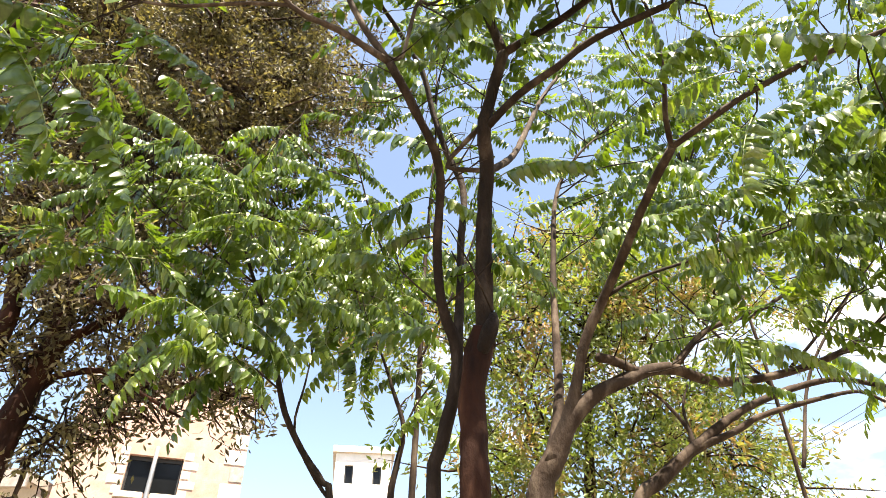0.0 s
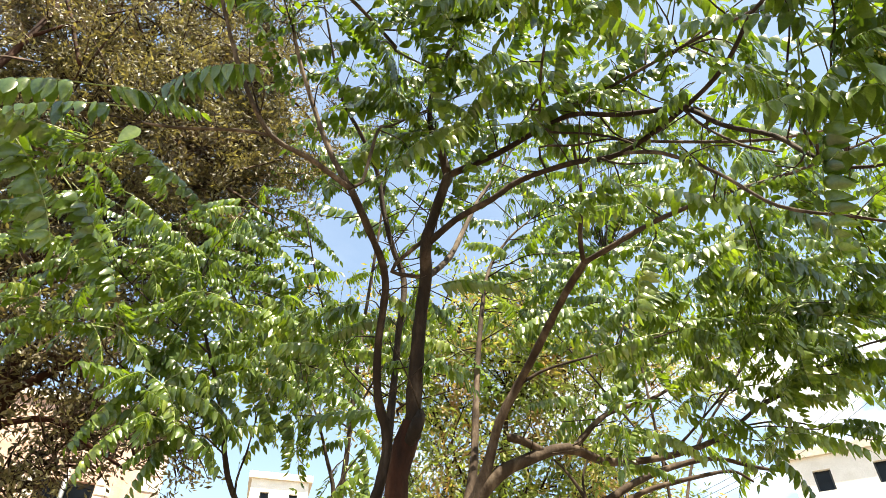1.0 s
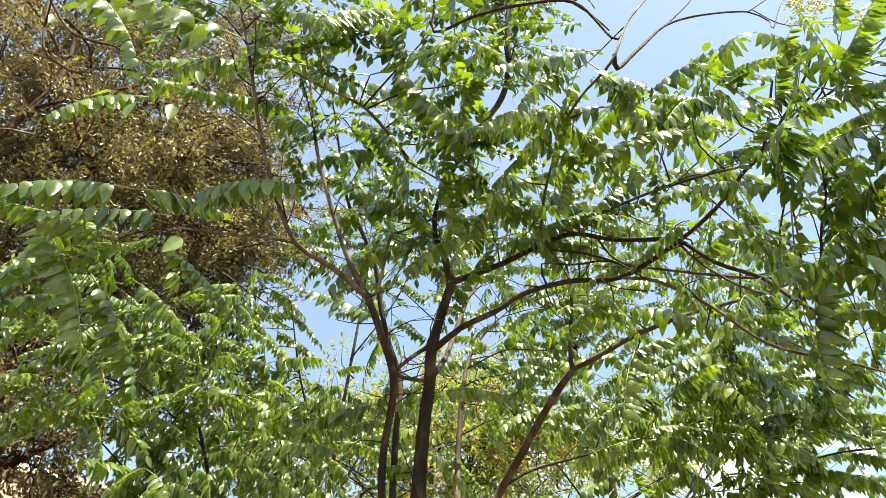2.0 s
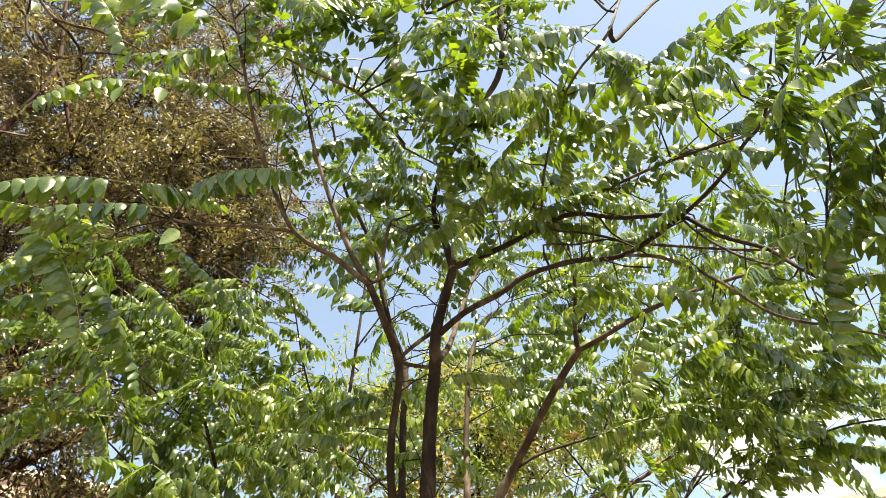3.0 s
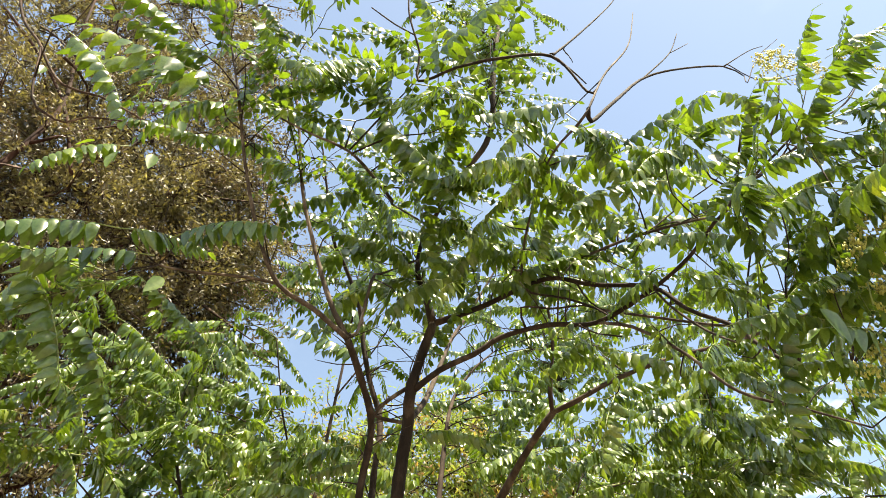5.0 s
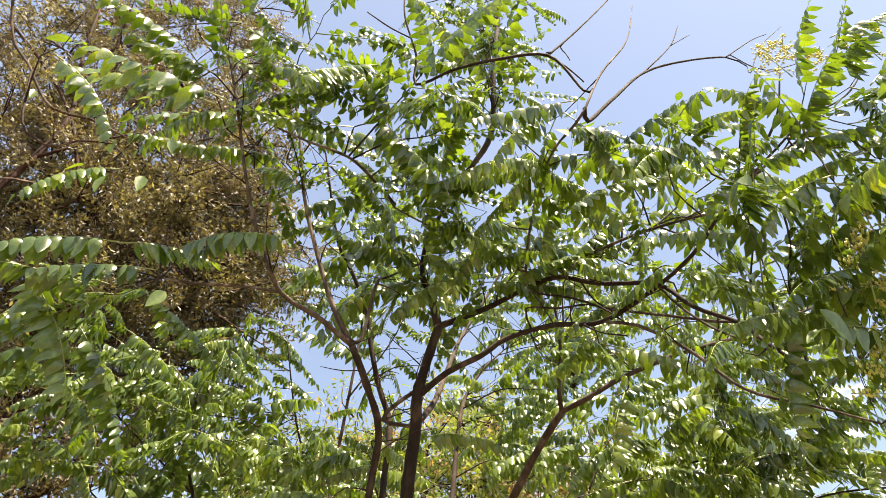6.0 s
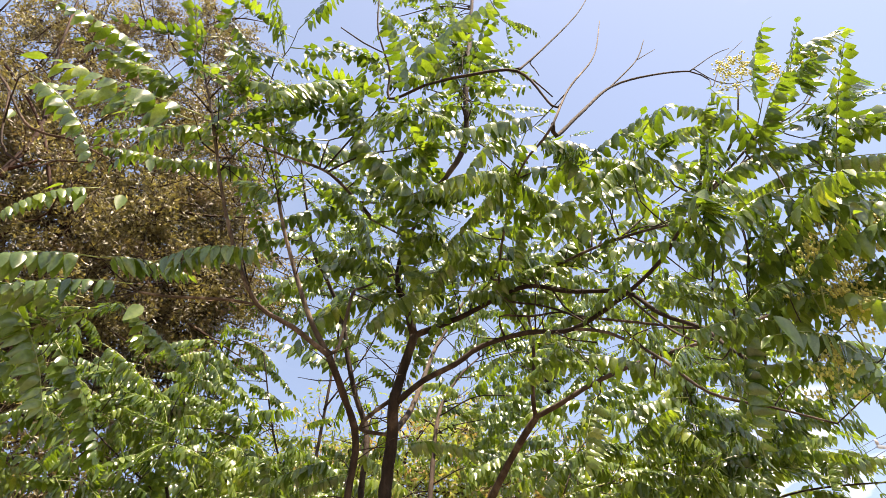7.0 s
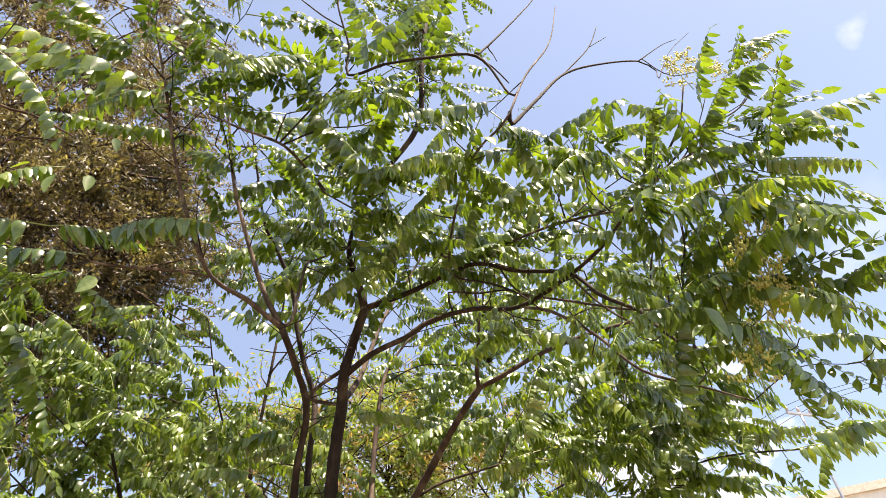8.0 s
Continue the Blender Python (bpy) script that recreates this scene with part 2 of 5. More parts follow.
def tube(points, sides=8, step=0.06, rough=0.08, seed=0):
    """A tapered, slightly knobbly tube along a spline: verts, faces and its centre line."""
    rnd = np.random.RandomState(seed)
    c = spline(points, step)
    n = len(c)
    tang = np.gradient(c[:, :3], axis=0)
    tang /= np.linalg.norm(tang, axis=1)[:, None] + 1e-9
    u = np.cross(tang[0], (0.3, 0.9, 0.1))
    u /= np.linalg.norm(u)
    ang = np.arange(sides) * 2 * math.pi / sides
    verts = []
    for k in range(n):
        u = u - tang[k] * (u @ tang[k])
        u /= np.linalg.norm(u) + 1e-9
        w = np.cross(tang[k], u)
        r = c[k, 3] * (1 + rough * rnd.randn(sides)) * (1 + 0.5 * rough * rnd.randn())
        verts.append(c[k, :3] + (np.cos(ang) * r)[:, None] * u + (np.sin(ang) * r)[:, None] * w)
    verts = np.vstack(verts + [c[:1, :3], c[-1:, :3]])
    faces = [(k * sides + s, k * sides + (s + 1) % sides, (k + 1) * sides + (s + 1) % sides, (k + 1) * sides + s) for k in range(n - 1) for s in range(sides)]
    a, b, e = n * sides, n * sides + 1, (n - 1) * sides
    faces += [(a, (s + 1) % sides, s) for s in range(sides)] + [(b, e + s, e + (s + 1) % sides) for s in range(sides)]
    return verts, faces, c


def leaflet(base, way, side, length, width, hang, fold):
    """One pointed oval leaflet with a folded midrib that bends over from way to hang: 14 verts, and its faces."""
    base, way, side, hang = np.array(base, float), np.array(way, float), np.array(side, float), np.array(hang, float)
    mid, last, v = base.copy(), 0.0, [base]
    for s, w in ((0.10, 0.55), (0.30, 1.0), (0.58, 0.86), (0.83, 0.42), (1.0, 0.0)):
        turn = min(1.0, 0.08 + s * 1.8)
        d = way * (1 - turn) + hang * turn
        d /= np.linalg.norm(d)
        mid = mid + d * (length * (s - last))
        last = s
        if w:
            edge, lift = side * (width * 0.5 * w), np.cross(d, side) * (fold * width * w)
            v += [mid - edge + lift, mid, mid + edge + lift]
    v.append(mid)
    f = [(0, 2, 1), (0, 3, 2)]
    for r in (1, 4, 7):
        f += [(r, r + 1, r + 4, r + 3), (r + 1, r + 2, r + 5, r + 4)]
    f += [(10, 11, 13), (11, 12, 13)]
    return v, f


def compound_leaf(seed, level=False):
    """A feathery leaf 1 unit long, along +x: a stalk with pairs of hanging leaflets. Verts, faces, slots (1: stalk)."""
    rnd = random.Random(seed)
    pairs = rnd.randint(10, 13)
    arch, droop = rnd.uniform(0.12, 0.45), rnd.uniform(1.3, 1.62)
    if level:
        arch, droop = 0.14, 1.5
    bend = rnd.uniform(-0.12, 0.12)
    spine = lambda s: np.array((s * (1 - 0.18 * arch * s), bend * s * s, 0.12 * s - arch * s * s))
    verts, faces, slots = [], [], []
    stalk, sf, _ = tube([(*spine(s), 0.0055 * (1.1 - 0.75 * s)) for s in (0, 0.25, 0.5, 0.75, 1.0)], 4, 0.2, 0.0, seed)
    verts += list(stalk)
    faces += sf
    slots += [1] * len(sf)
    for k in range(pairs + 1):
        s = 0.16 + 0.84 * k / pairs
        here, ahead = spine(s), spine(s + 0.02) - spine(s)
        ahead /= np.linalg.norm(ahead)
        size = 0.175 * (0.70 + 0.5 * math.sin(math.pi * min(1.0, 0.2 + 0.75 * s))) * rnd.uniform(0.86, 1.12)
        for sign in ((1, -1) if k < pairs else (0,)):
            if rnd.random() < 0.03:
                continue
            if sign == 0:
                way, across, hang = ahead, np.array((0, 1.0, 0)), ahead * 0.6 - np.array((0, 0, 0.5))
            else:
                d = droop + rnd.gauss(0, 0.16)
                sweep = rnd.uniform(0.1, 0.4)
                hang = ahead * sweep * 0.5 + np.array((0, sign * math.cos(d), -math.sin(d)))
                way = ahead * sweep + np.array((0, sign, 0.15))
                way /= np.linalg.norm(way)
                across = ahead - hang * (ahead @ hang) / (hang @ hang)
                across /= np.linalg.norm(across)
                tw = rnd.gauss(0, 0.28)
                across = across * math.cos(tw) + np.cross(hang, across) * math.sin(tw)
                across *= sign
            v, f = leaflet(here, way, across, size, size * rnd.uniform(0.34, 0.42), hang, rnd.uniform(0.08, 0.24))
            o = len(verts)
            verts += v
            faces += [tuple(o + i for i in t) for t in f]
            slots += [0] * len(f)
    return np.array(verts), faces, np.array(slots)


LEAF_SHAPES = [compound_leaf(100 + k) for k in range(16)] + [compound_leaf(200 + k, True) for k in range(4)]
LEAF_MESHES = []
for _v, _f, _s in LEAF_SHAPES:
    _ob = mesh_object("leaf", _v, _f, LEAF, mats=[LEAF, RACHIS], slots=_s)
    LEAF_MESHES.append(_ob.data)
    bpy.data.objects.remove(_ob)


def leaves_on(tree, poses, near):
    """Leaves of a tree: those for which near(place) holds are parts of their own (300 at most), the rest one joined part."""
    own, rest = [], []
    for k, m in poses:
        (own if near(m.translation) and len(own) < 300 else rest).append((k, m))
    for k, m in own:
        ob = new("leaf", LEAF_MESHES[k])
        ob.parent, ob.matrix_basis = tree, m
    if rest:
        vs, fs, ss, o = [], [], [], 0
        for k, m in rest:
            v, f, s = LEAF_SHAPES[k]
            a = np.array(m)
            vs.append(v @ a[:3, :3].T + a[:3, 3])
            fs += [tuple(i + o for i in q) for q in f]
            ss.append(s)
            o += len(v)
        tagged(mesh_object("foliage", np.vstack(vs), fs, LEAF, tree, mats=[LEAF, RACHIS], slots=np.concatenate(ss)), kind="stuff")


def compound_tree(name, label, limbs, clusters, bark_mat, near, seed, ground=None, group="", leaf_size=(0.46, 0.68), side=0.0, lush=0.72, foot_mat=None, lit_limb_mat=None, fall=(-0.6, 0.32)):
    """A tree with feathery leaves: limbs are splines; each cluster (x, y, z, leaves) is a leafy shoot that grows from the nearest limb."""
    rnd = random.Random(seed)
    base = ground or limbs[0][1][0][:3]
    tree = new(name)
    tagged(tree, label, "tree", group)
    tree.location = base
    inv = Vector(base)
    lines = []
    for k, (kind, pts) in enumerate(limbs):
        if k == 0 and ground:
            x, y, z, r = pts[0]
            pts = [(ground[0], ground[1], ground[2] - 0.15, r * 1.5), (ground[0] * 0.6 + x * 0.4, ground[1] * 0.6 + y * 0.4, z * 0.35, r * 1.15), (ground[0] * 0.2 + x * 0.8, ground[1] * 0.2 + y * 0.8, z * 0.75, r * 1.04)] + pts
        thick = max(p[3] for p in pts)
        v, f, c = tube(pts, 12 if thick > 0.03 else 8 if thick > 0.01 else 6, 0.05, 0.05, seed + k)
        # thin limbs take the paler bark whose colour stands in for sun on them
        mesh_object(kind, v - np.array(base), f, (foot_mat or bark_mat) if k == 0 else STUB if kind == "knot" else lit_limb_mat if lit_limb_mat and kind != "bare_branch" and 0.006 < thick < 0.0172 else bark_mat if thick > 0.012 or bark_mat is BRUSH else TWIG, tree)
        if kind != "bare_branch":
            lines.append(c)
    line = np.vstack(lines)
    line = line[line[:, 2] > 2.3]
    poses = []
    for x, y, z, n, *small in clusters:
        tip = np.array((x, y, z))
        d = np.linalg.norm(line[:, :3] - tip, axis=1) + 0.5 * np.maximum(0, line[:, 2] - z) + (line[:, 3] > 0.03) * 0.3
        root = line[np.argmin(d)]
        span = np.linalg.norm(root[:3] - tip)
        out = (tip - root[:3]) / (span + 1e-6)
        if span < 0.12:
            out = np.array((rnd.uniform(-1, 1), rnd.uniform(-1, 0.6), 0.5))
            out /= np.linalg.norm(out)
            tip = root[:3] + out * 0.18
            span = 0.18
        mid = (root[:3] + tip) / 2 + np.array((rnd.uniform(-.06, .06), rnd.uniform(-.06, .06), 0.10 * span))
        r0 = min(root[3] * 0.7, 0.004 + 0.004 * span)
        shoot = [(*root[:3], r0), (*mid, r0 * 0.8), (*tip, r0 * 0.55), (*(tip + out * 0.10 + np.array((0, 0, 0.05))), 0.002)]
        v, f, c = tube(shoot, 5, 0.06, 0.05, seed + n)
        mesh_object("twig", v - np.array(base), f, TWIG, tree)
        turn = rnd.uniform(0, 6.28)
        n = max(1, int(n * lush + rnd.random()))
        for k in range(n):
            s = 0.35 + 0.65 * (k + rnd.random()) / n
            here = c[min(len(c) - 1, int(s * len(c)))][:3]
            turn += 2.4 + rnd.uniform(-0.4, 0.4)
            head = Vector((math.cos(turn), 0.65 * math.sin(turn), 0)) + Vector(out) * 0.5
            head.z = rnd.uniform(*fall)
            head.normalize()
            size = rnd.uniform(*leaf_size) * (1.0 if s < 0.9 else 0.8) * (0.8 if y < 0.75 else 1.0) * (small[0] if small else 1.0)
            m = head.to_track_quat("X", "Z").to_matrix().to_4x4() @ pose(0, 0, 0, rnd.gauss(0, 22), 0, 0)
            m = Matrix.Translation(Vector(here) - inv) @ m @ Matrix.Scale(size, 4)
            poses.append((rnd.randrange(16), m))
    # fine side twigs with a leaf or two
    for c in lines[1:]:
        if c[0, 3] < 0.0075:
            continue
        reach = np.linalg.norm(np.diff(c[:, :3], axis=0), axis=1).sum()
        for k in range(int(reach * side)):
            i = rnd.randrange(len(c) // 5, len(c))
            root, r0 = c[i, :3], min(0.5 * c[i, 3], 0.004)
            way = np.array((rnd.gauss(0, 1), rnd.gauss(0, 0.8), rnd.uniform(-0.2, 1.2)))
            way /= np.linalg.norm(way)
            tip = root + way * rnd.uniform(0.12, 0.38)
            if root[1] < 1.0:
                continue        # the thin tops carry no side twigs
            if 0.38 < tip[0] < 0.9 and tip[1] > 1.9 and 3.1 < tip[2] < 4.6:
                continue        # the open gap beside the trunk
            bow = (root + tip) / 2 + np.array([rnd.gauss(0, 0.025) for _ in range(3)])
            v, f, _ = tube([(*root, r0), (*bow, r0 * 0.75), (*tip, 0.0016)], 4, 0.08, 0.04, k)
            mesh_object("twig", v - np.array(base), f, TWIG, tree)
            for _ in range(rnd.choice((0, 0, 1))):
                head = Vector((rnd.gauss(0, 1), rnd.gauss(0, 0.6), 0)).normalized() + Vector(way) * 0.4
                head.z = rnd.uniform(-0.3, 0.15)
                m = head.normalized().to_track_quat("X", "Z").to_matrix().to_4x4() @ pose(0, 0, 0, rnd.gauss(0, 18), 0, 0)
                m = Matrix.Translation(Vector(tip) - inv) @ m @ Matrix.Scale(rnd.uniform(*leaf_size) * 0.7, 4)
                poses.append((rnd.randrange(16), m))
    leaves_on(tree, poses, lambda p: near(p + inv))
    return tree


def fine_tree(name, label, limbs, clumps, bark_mat, leaf_mat, seed, ground, leaf, spread, count, sprays, loose=0.05, wide=0.22, tuft=0.9):
    """A tree with small leaves: each clump is a burst of thin twigs with leaves along them, joined to the nearest limb."""
    rnd = np.random.RandomState(seed)
    tree = new(name)
    tagged(tree, label, "tree")
    tree.location = ground
    g = np.array(ground, float)
    lines = []
    for k, (kind, pts) in enumerate(limbs):
        if k == 0:
            x, y, z, r = pts[0]
            pts = [(*ground, r * 1.5), ((ground[0] + x) / 2, (ground[1] + y) / 2, z * 0.5, r * 1.1)] + pts
        v, f, c = tube(pts, 10, 0.08, 0.07, seed + k)
        mesh_object(kind, v - g, f, bark_mat, tree)
        lines.append(c)
    line = np.vstack(lines)
    lv, lf, tv, tf = [], [], [], []
    for x, y, z, size in clumps:
        mid = np.array((x, y, z))
        root = line[np.argmin(np.linalg.norm(line[:, :3] - mid, axis=1) + 0.6 * np.maximum(0, line[:, 2] - z))]
        v, f, _ = tube([(*root[:3], min(root[3] * 0.7, 0.012)), (*((root[:3] + mid) / 2 + (0, 0, 0.1)), 0.008), (*mid, 0.006)], 5, 0.12, 0.05, seed)
        tf += [tuple(i + len(tv) for i in q) for q in f]
        tv += list(v)
        for k in range(sprays):
            way = rnd.randn(3) + (mid - root[:3]) * 0.4
            way[2] *= 0.7
            way /= np.linalg.norm(way)
            start = mid + rnd.randn(3) * spread * size * 0.35
            end = start + way * spread * size * rnd.uniform(0.35, 0.9)
            bow = (start + end) / 2 + rnd.randn(3) * 0.06
            r = 0.018 if k < 4 else 0.011 if k < 12 else 0.0045
            if k < 12:
                end = start + way * spread * size * 1.4
            rows = [(*start, r), (*bow, r * 0.7), (*end, 0.0015)]
            v, f, c = tube(rows, 3, 0.15, 0.0, k)
            tf += [tuple(i + len(tv) for i in q) for q in f]
            tv += list(v)
            line2 = spline(rows, 0.01)[:, :3]
            m = max(4, int(count * size * size / sprays))
            s = 1 - tuft * rnd.rand(m) ** 1.3
            at = line2[np.minimum((s * len(line2)).astype(int), len(line2) - 1)] + rnd.randn(m, 3) * loose
            d = rnd.randn(m, 3) + way * 0.8
            d[:, 2] -= 0.5
            d /= np.linalg.norm(d, axis=1)[:, None]
            e = np.cross(d, rnd.randn(m, 3))
            e /= np.linalg.norm(e, axis=1)[:, None]
            n3 = np.cross(d, e)
            ln = leaf * rnd.uniform(0.6, 1.3, (m, 1))
            lv.append(np.stack([at, at + d * ln * 0.5 + e * ln * wide + n3 * ln * 0.05, at + d * ln, at + d * ln * 0.5 - e * ln * wide + n3 * ln * 0.05], 1).reshape(-1, 3))
    lv = np.vstack(lv)
    q = np.arange(len(lv) // 4) * 4
    lf = np.concatenate([np.stack([q, q + 1, q + 2], 1), np.stack([q, q + 2, q + 3], 1)]).tolist()
    tagged(mesh_object("brushwood", np.array(tv) - g, tf, BRUSH, tree), kind="stuff")
    tagged(mesh_object("foliage", lv - g, lf, leaf_mat, tree, smooth=False), kind="stuff")
    return tree


def box(bm, lo, hi):
    """Adds a box from corner lo to corner hi to a bmesh."""
    m = Matrix.Translation([(a + b) / 2 for a, b in zip(lo, hi)]) @ Matrix.Diagonal([b - a for a, b in zip(lo, hi)] + [1])
    return bmesh.ops.create_cube(bm, size=1, matrix=m)["verts"]


def part(name, bm, mat, parent=None, label="", bevel=0.0):
    if bevel:
        bmesh.ops.bevel(bm, geom=bm.edges[:], offset=bevel, segments=2, affect="EDGES")
    me = bpy.data.meshes.new(name)
    bm.to_mesh(me)
    bm.free()
    me.materials.append(mat)
    ob = new(name, me)
    if parent:
        ob.parent = parent
    if label:
        ob["label"] = label
    return ob


def boxes(name, rows, mat, parent=None, label="", bevel=0.0):
    bm = bmesh.new()
    for lo, hi in rows:
        box(bm, lo, hi)
    return part(name, bm, mat, parent, label, bevel)


def panicle(tree, place, length, seed):
    """A loose upright bunch of small buds on thin stalks."""
    r = random.Random(seed)
    off = np.array(tree.location)
    here = np.array(place) - off
    lean = np.array((r.uniform(-.3, .3), r.uniform(-.3, .3), 1.0))
    vs, fs, ss = [], [], []

    def add(v, f, slot):
        o = len(vs)
        vs.extend(v)
        fs.extend(tuple(i + o for i in q) for q in f)
        ss.extend([slot] * len(f))
    v, f, c = tube([(*here, 0.003), (*(here + lean * length * 0.5), 0.0022), (*(here + lean * length), 0.001)], 4, 0.05, 0.0)
    add(v, f, 1)
    for k in range(13):
        s = 0.2 + 0.8 * k / 12
        root = here + lean * length * s
        out = np.array((math.cos(k * 2.4), math.sin(k * 2.4), 0.35))
        reach = length * 0.42 * (1.15 - s)
        v, f, c = tube([(*root, 0.0015), (*(root + out * reach * 0.5), 0.0012), (*(root + out * reach), 0.0008)], 3, 0.05, 0.0)
        add(v, f, 1)
        for i in range(17):
            p = root + out * reach * r.uniform(0.25, 1.05) + np.array([r.gauss(0, 0.008) for _ in range(3)])
            e = r.uniform(0.0034, 0.0056)
            d = [(e, 0, 0), (-e, 0, 0), (0, e, 0), (0, -e, 0), (0, 0, 1.8 * e), (0, 0, -1.8 * e)]
            add([p + np.array(q) for q in d], [(0, 2, 4), (2, 1, 4), (1, 3, 4), (3, 0, 4), (2, 0, 5), (1, 2, 5), (3, 1, 5), (0, 3, 5)], 0)
    mesh_object("flower_panicle", vs, fs, FRUIT, tree, "loose yellow-green bunch of small buds", mats=[FRUIT, RACHIS], slots=ss)


# ---- ground ----
bm = bmesh.new()
bmesh.ops.create_grid(bm, x_segments=60, y_segments=60, size=1)
for v in bm.verts:
    v.co = Vector((math.copysign(abs(v.co.x) ** 3, v.co.x) * 1500, math.copysign(abs(v.co.y) ** 3, v.co.y) * 1500, 0))
    if v.co.length < 60:
        v.co.z = 0.05 * noise.noise(v.co * 0.6) - 0.03
tagged(part("ground", bm, EARTH), "bare dry brown earth under the trees", "ground", kind="structure")

# ---- the tree in the middle ----
MAIN = []
MAIN.append(("trunk", [(0.23, 2.34, 2.21, .0482), (0.23, 2.36, 2.43, .0464), (0.23, 2.36, 2.57, .0456), (0.27, 2.34, 2.75, .0473), (0.28, 2.33, 2.79, .0396)]))
MAIN.append(("stem", [(0.28, 2.34, 2.72, .037), (0.28, 2.33, 2.83, .0353), (0.29, 2.28, 3.21, .0318), (0.31, 2.23, 3.46, .0301), (0.30, 2.14, 3.59, .0284), (0.33, 2.12, 3.75, .0258), (0.40, 2.10, 4.03, .0232)]))
MAIN.append(("knot", [(0.26, 2.33, 2.68, .0172), (0.28, 2.29, 2.72, .0292), (0.30, 2.27, 2.77, .0258), (0.31, 2.29, 2.82, .0138)]))
MAIN.append(("leader", [(0.40, 2.10, 4.03, .024), (0.34, 2.08, 4.26, .018), (0.30, 2.08, 4.37, .016), (0.30, 1.95, 4.53, .013), (0.43, 1.70, 4.78, .014), (0.60, 1.50, 5.07, .018), (0.61, 1.35, 5.57, .018), (0.67, 1.30, 6.25, .016), (0.76, 1.20, 7.40, .010)]))
MAIN.append(("stem", [(0.26, 2.42, 1.15, .03), (0.19, 2.46, 1.55, .027), (0.10, 2.44, 2.24, .0254), (0.13, 2.44, 2.42, .0238), (0.17, 2.42, 2.60, .0238), (0.18, 2.42, 2.76, .0238), (0.13, 2.36, 2.89, .0197), (0.11, 2.28, 3.10, .018), (0.12, 2.12, 3.36, .018), (0.03, 1.95, 3.50, .0172), (-0.06, 1.82, 3.61, .0172)]))
MAIN.append(("limb", [(0.18, 2.42, 2.68, .0221), (0.20, 2.55, 3.07, .018), (0.21, 2.62, 3.38, .0172), (0.23, 2.70, 3.77, .0172), (0.15, 2.68, 4.00, .0156), (0.08, 2.66, 4.27, .0156), (0.02, 2.60, 4.53, .0148), (-0.11, 2.50, 4.76, .0123), (-0.22, 2.35, 4.85, .0098), (-0.33, 2.20, 5.22, .0074), (-0.41, 2.10, 5.52, .0049)]))
MAIN.append(("limb", [(0.31, 2.30, 3.52, .0107), (0.15, 2.30, 3.54, .0107), (0.21, 2.25, 3.61, .0107), (0.30, 2.15, 3.64, .0115)]))
MAIN.append(("limb", [(-0.06, 1.82, 3.61, .0139), (-0.24, 1.74, 3.69, .0123), (-0.41, 1.67, 3.74, .0107), (-0.54, 1.55, 3.92, .0098), (-0.67, 1.42, 4.23, .0082), (-0.79, 1.30, 4.61, .0074), (-0.92, 1.20, 4.98, .0049)]))
MAIN.append(("limb", [(-0.41, 1.67, 3.74, .0074), (-0.55, 1.66, 3.74, .0074), (-0.79, 1.65, 3.71, .0066), (-0.91, 1.62, 3.69, .0049)]))
MAIN.append(("limb", [(-0.06, 1.82, 3.61, .0139), (-0.17, 1.78, 3.79, .0123), (-0.29, 1.74, 4.09, .0107), (-0.41, 1.68, 4.44, .009), (-0.51, 1.60, 4.89, .0082), (-0.63, 1.50, 5.39, .0057)]))
MAIN.append(("limb", [(0.33, 1.89, 4.59, .0057), (0.08, 1.80, 4.62, .0057), (0.08, 1.77, 4.61, .009), (-0.14, 1.50, 4.55, .009), (-0.25, 1.30, 4.36, .0074), (-0.39, 1.15, 4.20, .0057), (-0.51, 1.05, 4.12, .0041)]))
MAIN.append(("limb", [(0.40, 2.10, 4.03, .0197), (0.64, 1.98, 4.10, .0156), (0.83, 1.85, 4.16, .0139), (0.98, 1.75, 4.18, .0131), (1.13, 1.60, 4.02, .0123), (1.34, 1.43, 3.89, .0115), (1.39, 1.30, 3.64, .0098), (1.50, 1.20, 3.48, .009), (1.52, 1.13, 3.32, .0082), (1.57, 1.05, 3.17, .0066), (1.69, 0.95, 3.12, .0049)]))
MAIN.append(("limb", [(0.30, 2.14, 3.59, .018), (0.43, 2.05, 3.69, .0156), (0.58, 1.95, 3.74, .0148), (0.72, 1.90, 3.84, .0139), (0.94, 1.80, 3.88, .0131), (1.10, 1.60, 3.76, .0123), (1.30, 1.40, 3.83, .0107), (1.41, 1.20, 3.88, .0098), (1.34, 0.90, 3.77, .0082), (1.38, 0.80, 3.81, .0074), (1.36, 0.60, 3.98, .0049)]))
MAIN.append(("limb", [(0.97, 1.70, 4.22, .0082), (1.03, 1.72, 4.25, .0082), (1.27, 1.50, 4.27, .0082), (1.37, 1.20, 4.09, .0074), (1.40, 0.95, 3.88, .0057)]))
MAIN.append(("limb", [(1.10, 1.60, 3.76, .009), (1.22, 1.50, 3.67, .009), (1.37, 1.40, 3.47, .0082), (1.48, 1.30, 3.22, .0074), (1.66, 1.20, 3.10, .0057), (1.81, 1.10, 2.98, .0041)]))
MAIN.append(("limb", [(1.13, 1.62, 3.87, .0074), (1.38, 1.50, 3.76, .0074), (1.56, 1.30, 3.58, .0066), (1.77, 1.20, 3.56, .0049)]))
MAIN.append(("limb", [(1.38, 0.80, 3.81, .0066), (1.45, 0.65, 3.84, .0066), (1.51, 0.50, 3.83, .0057), (1.65, 0.45, 4.00, .0041)]))
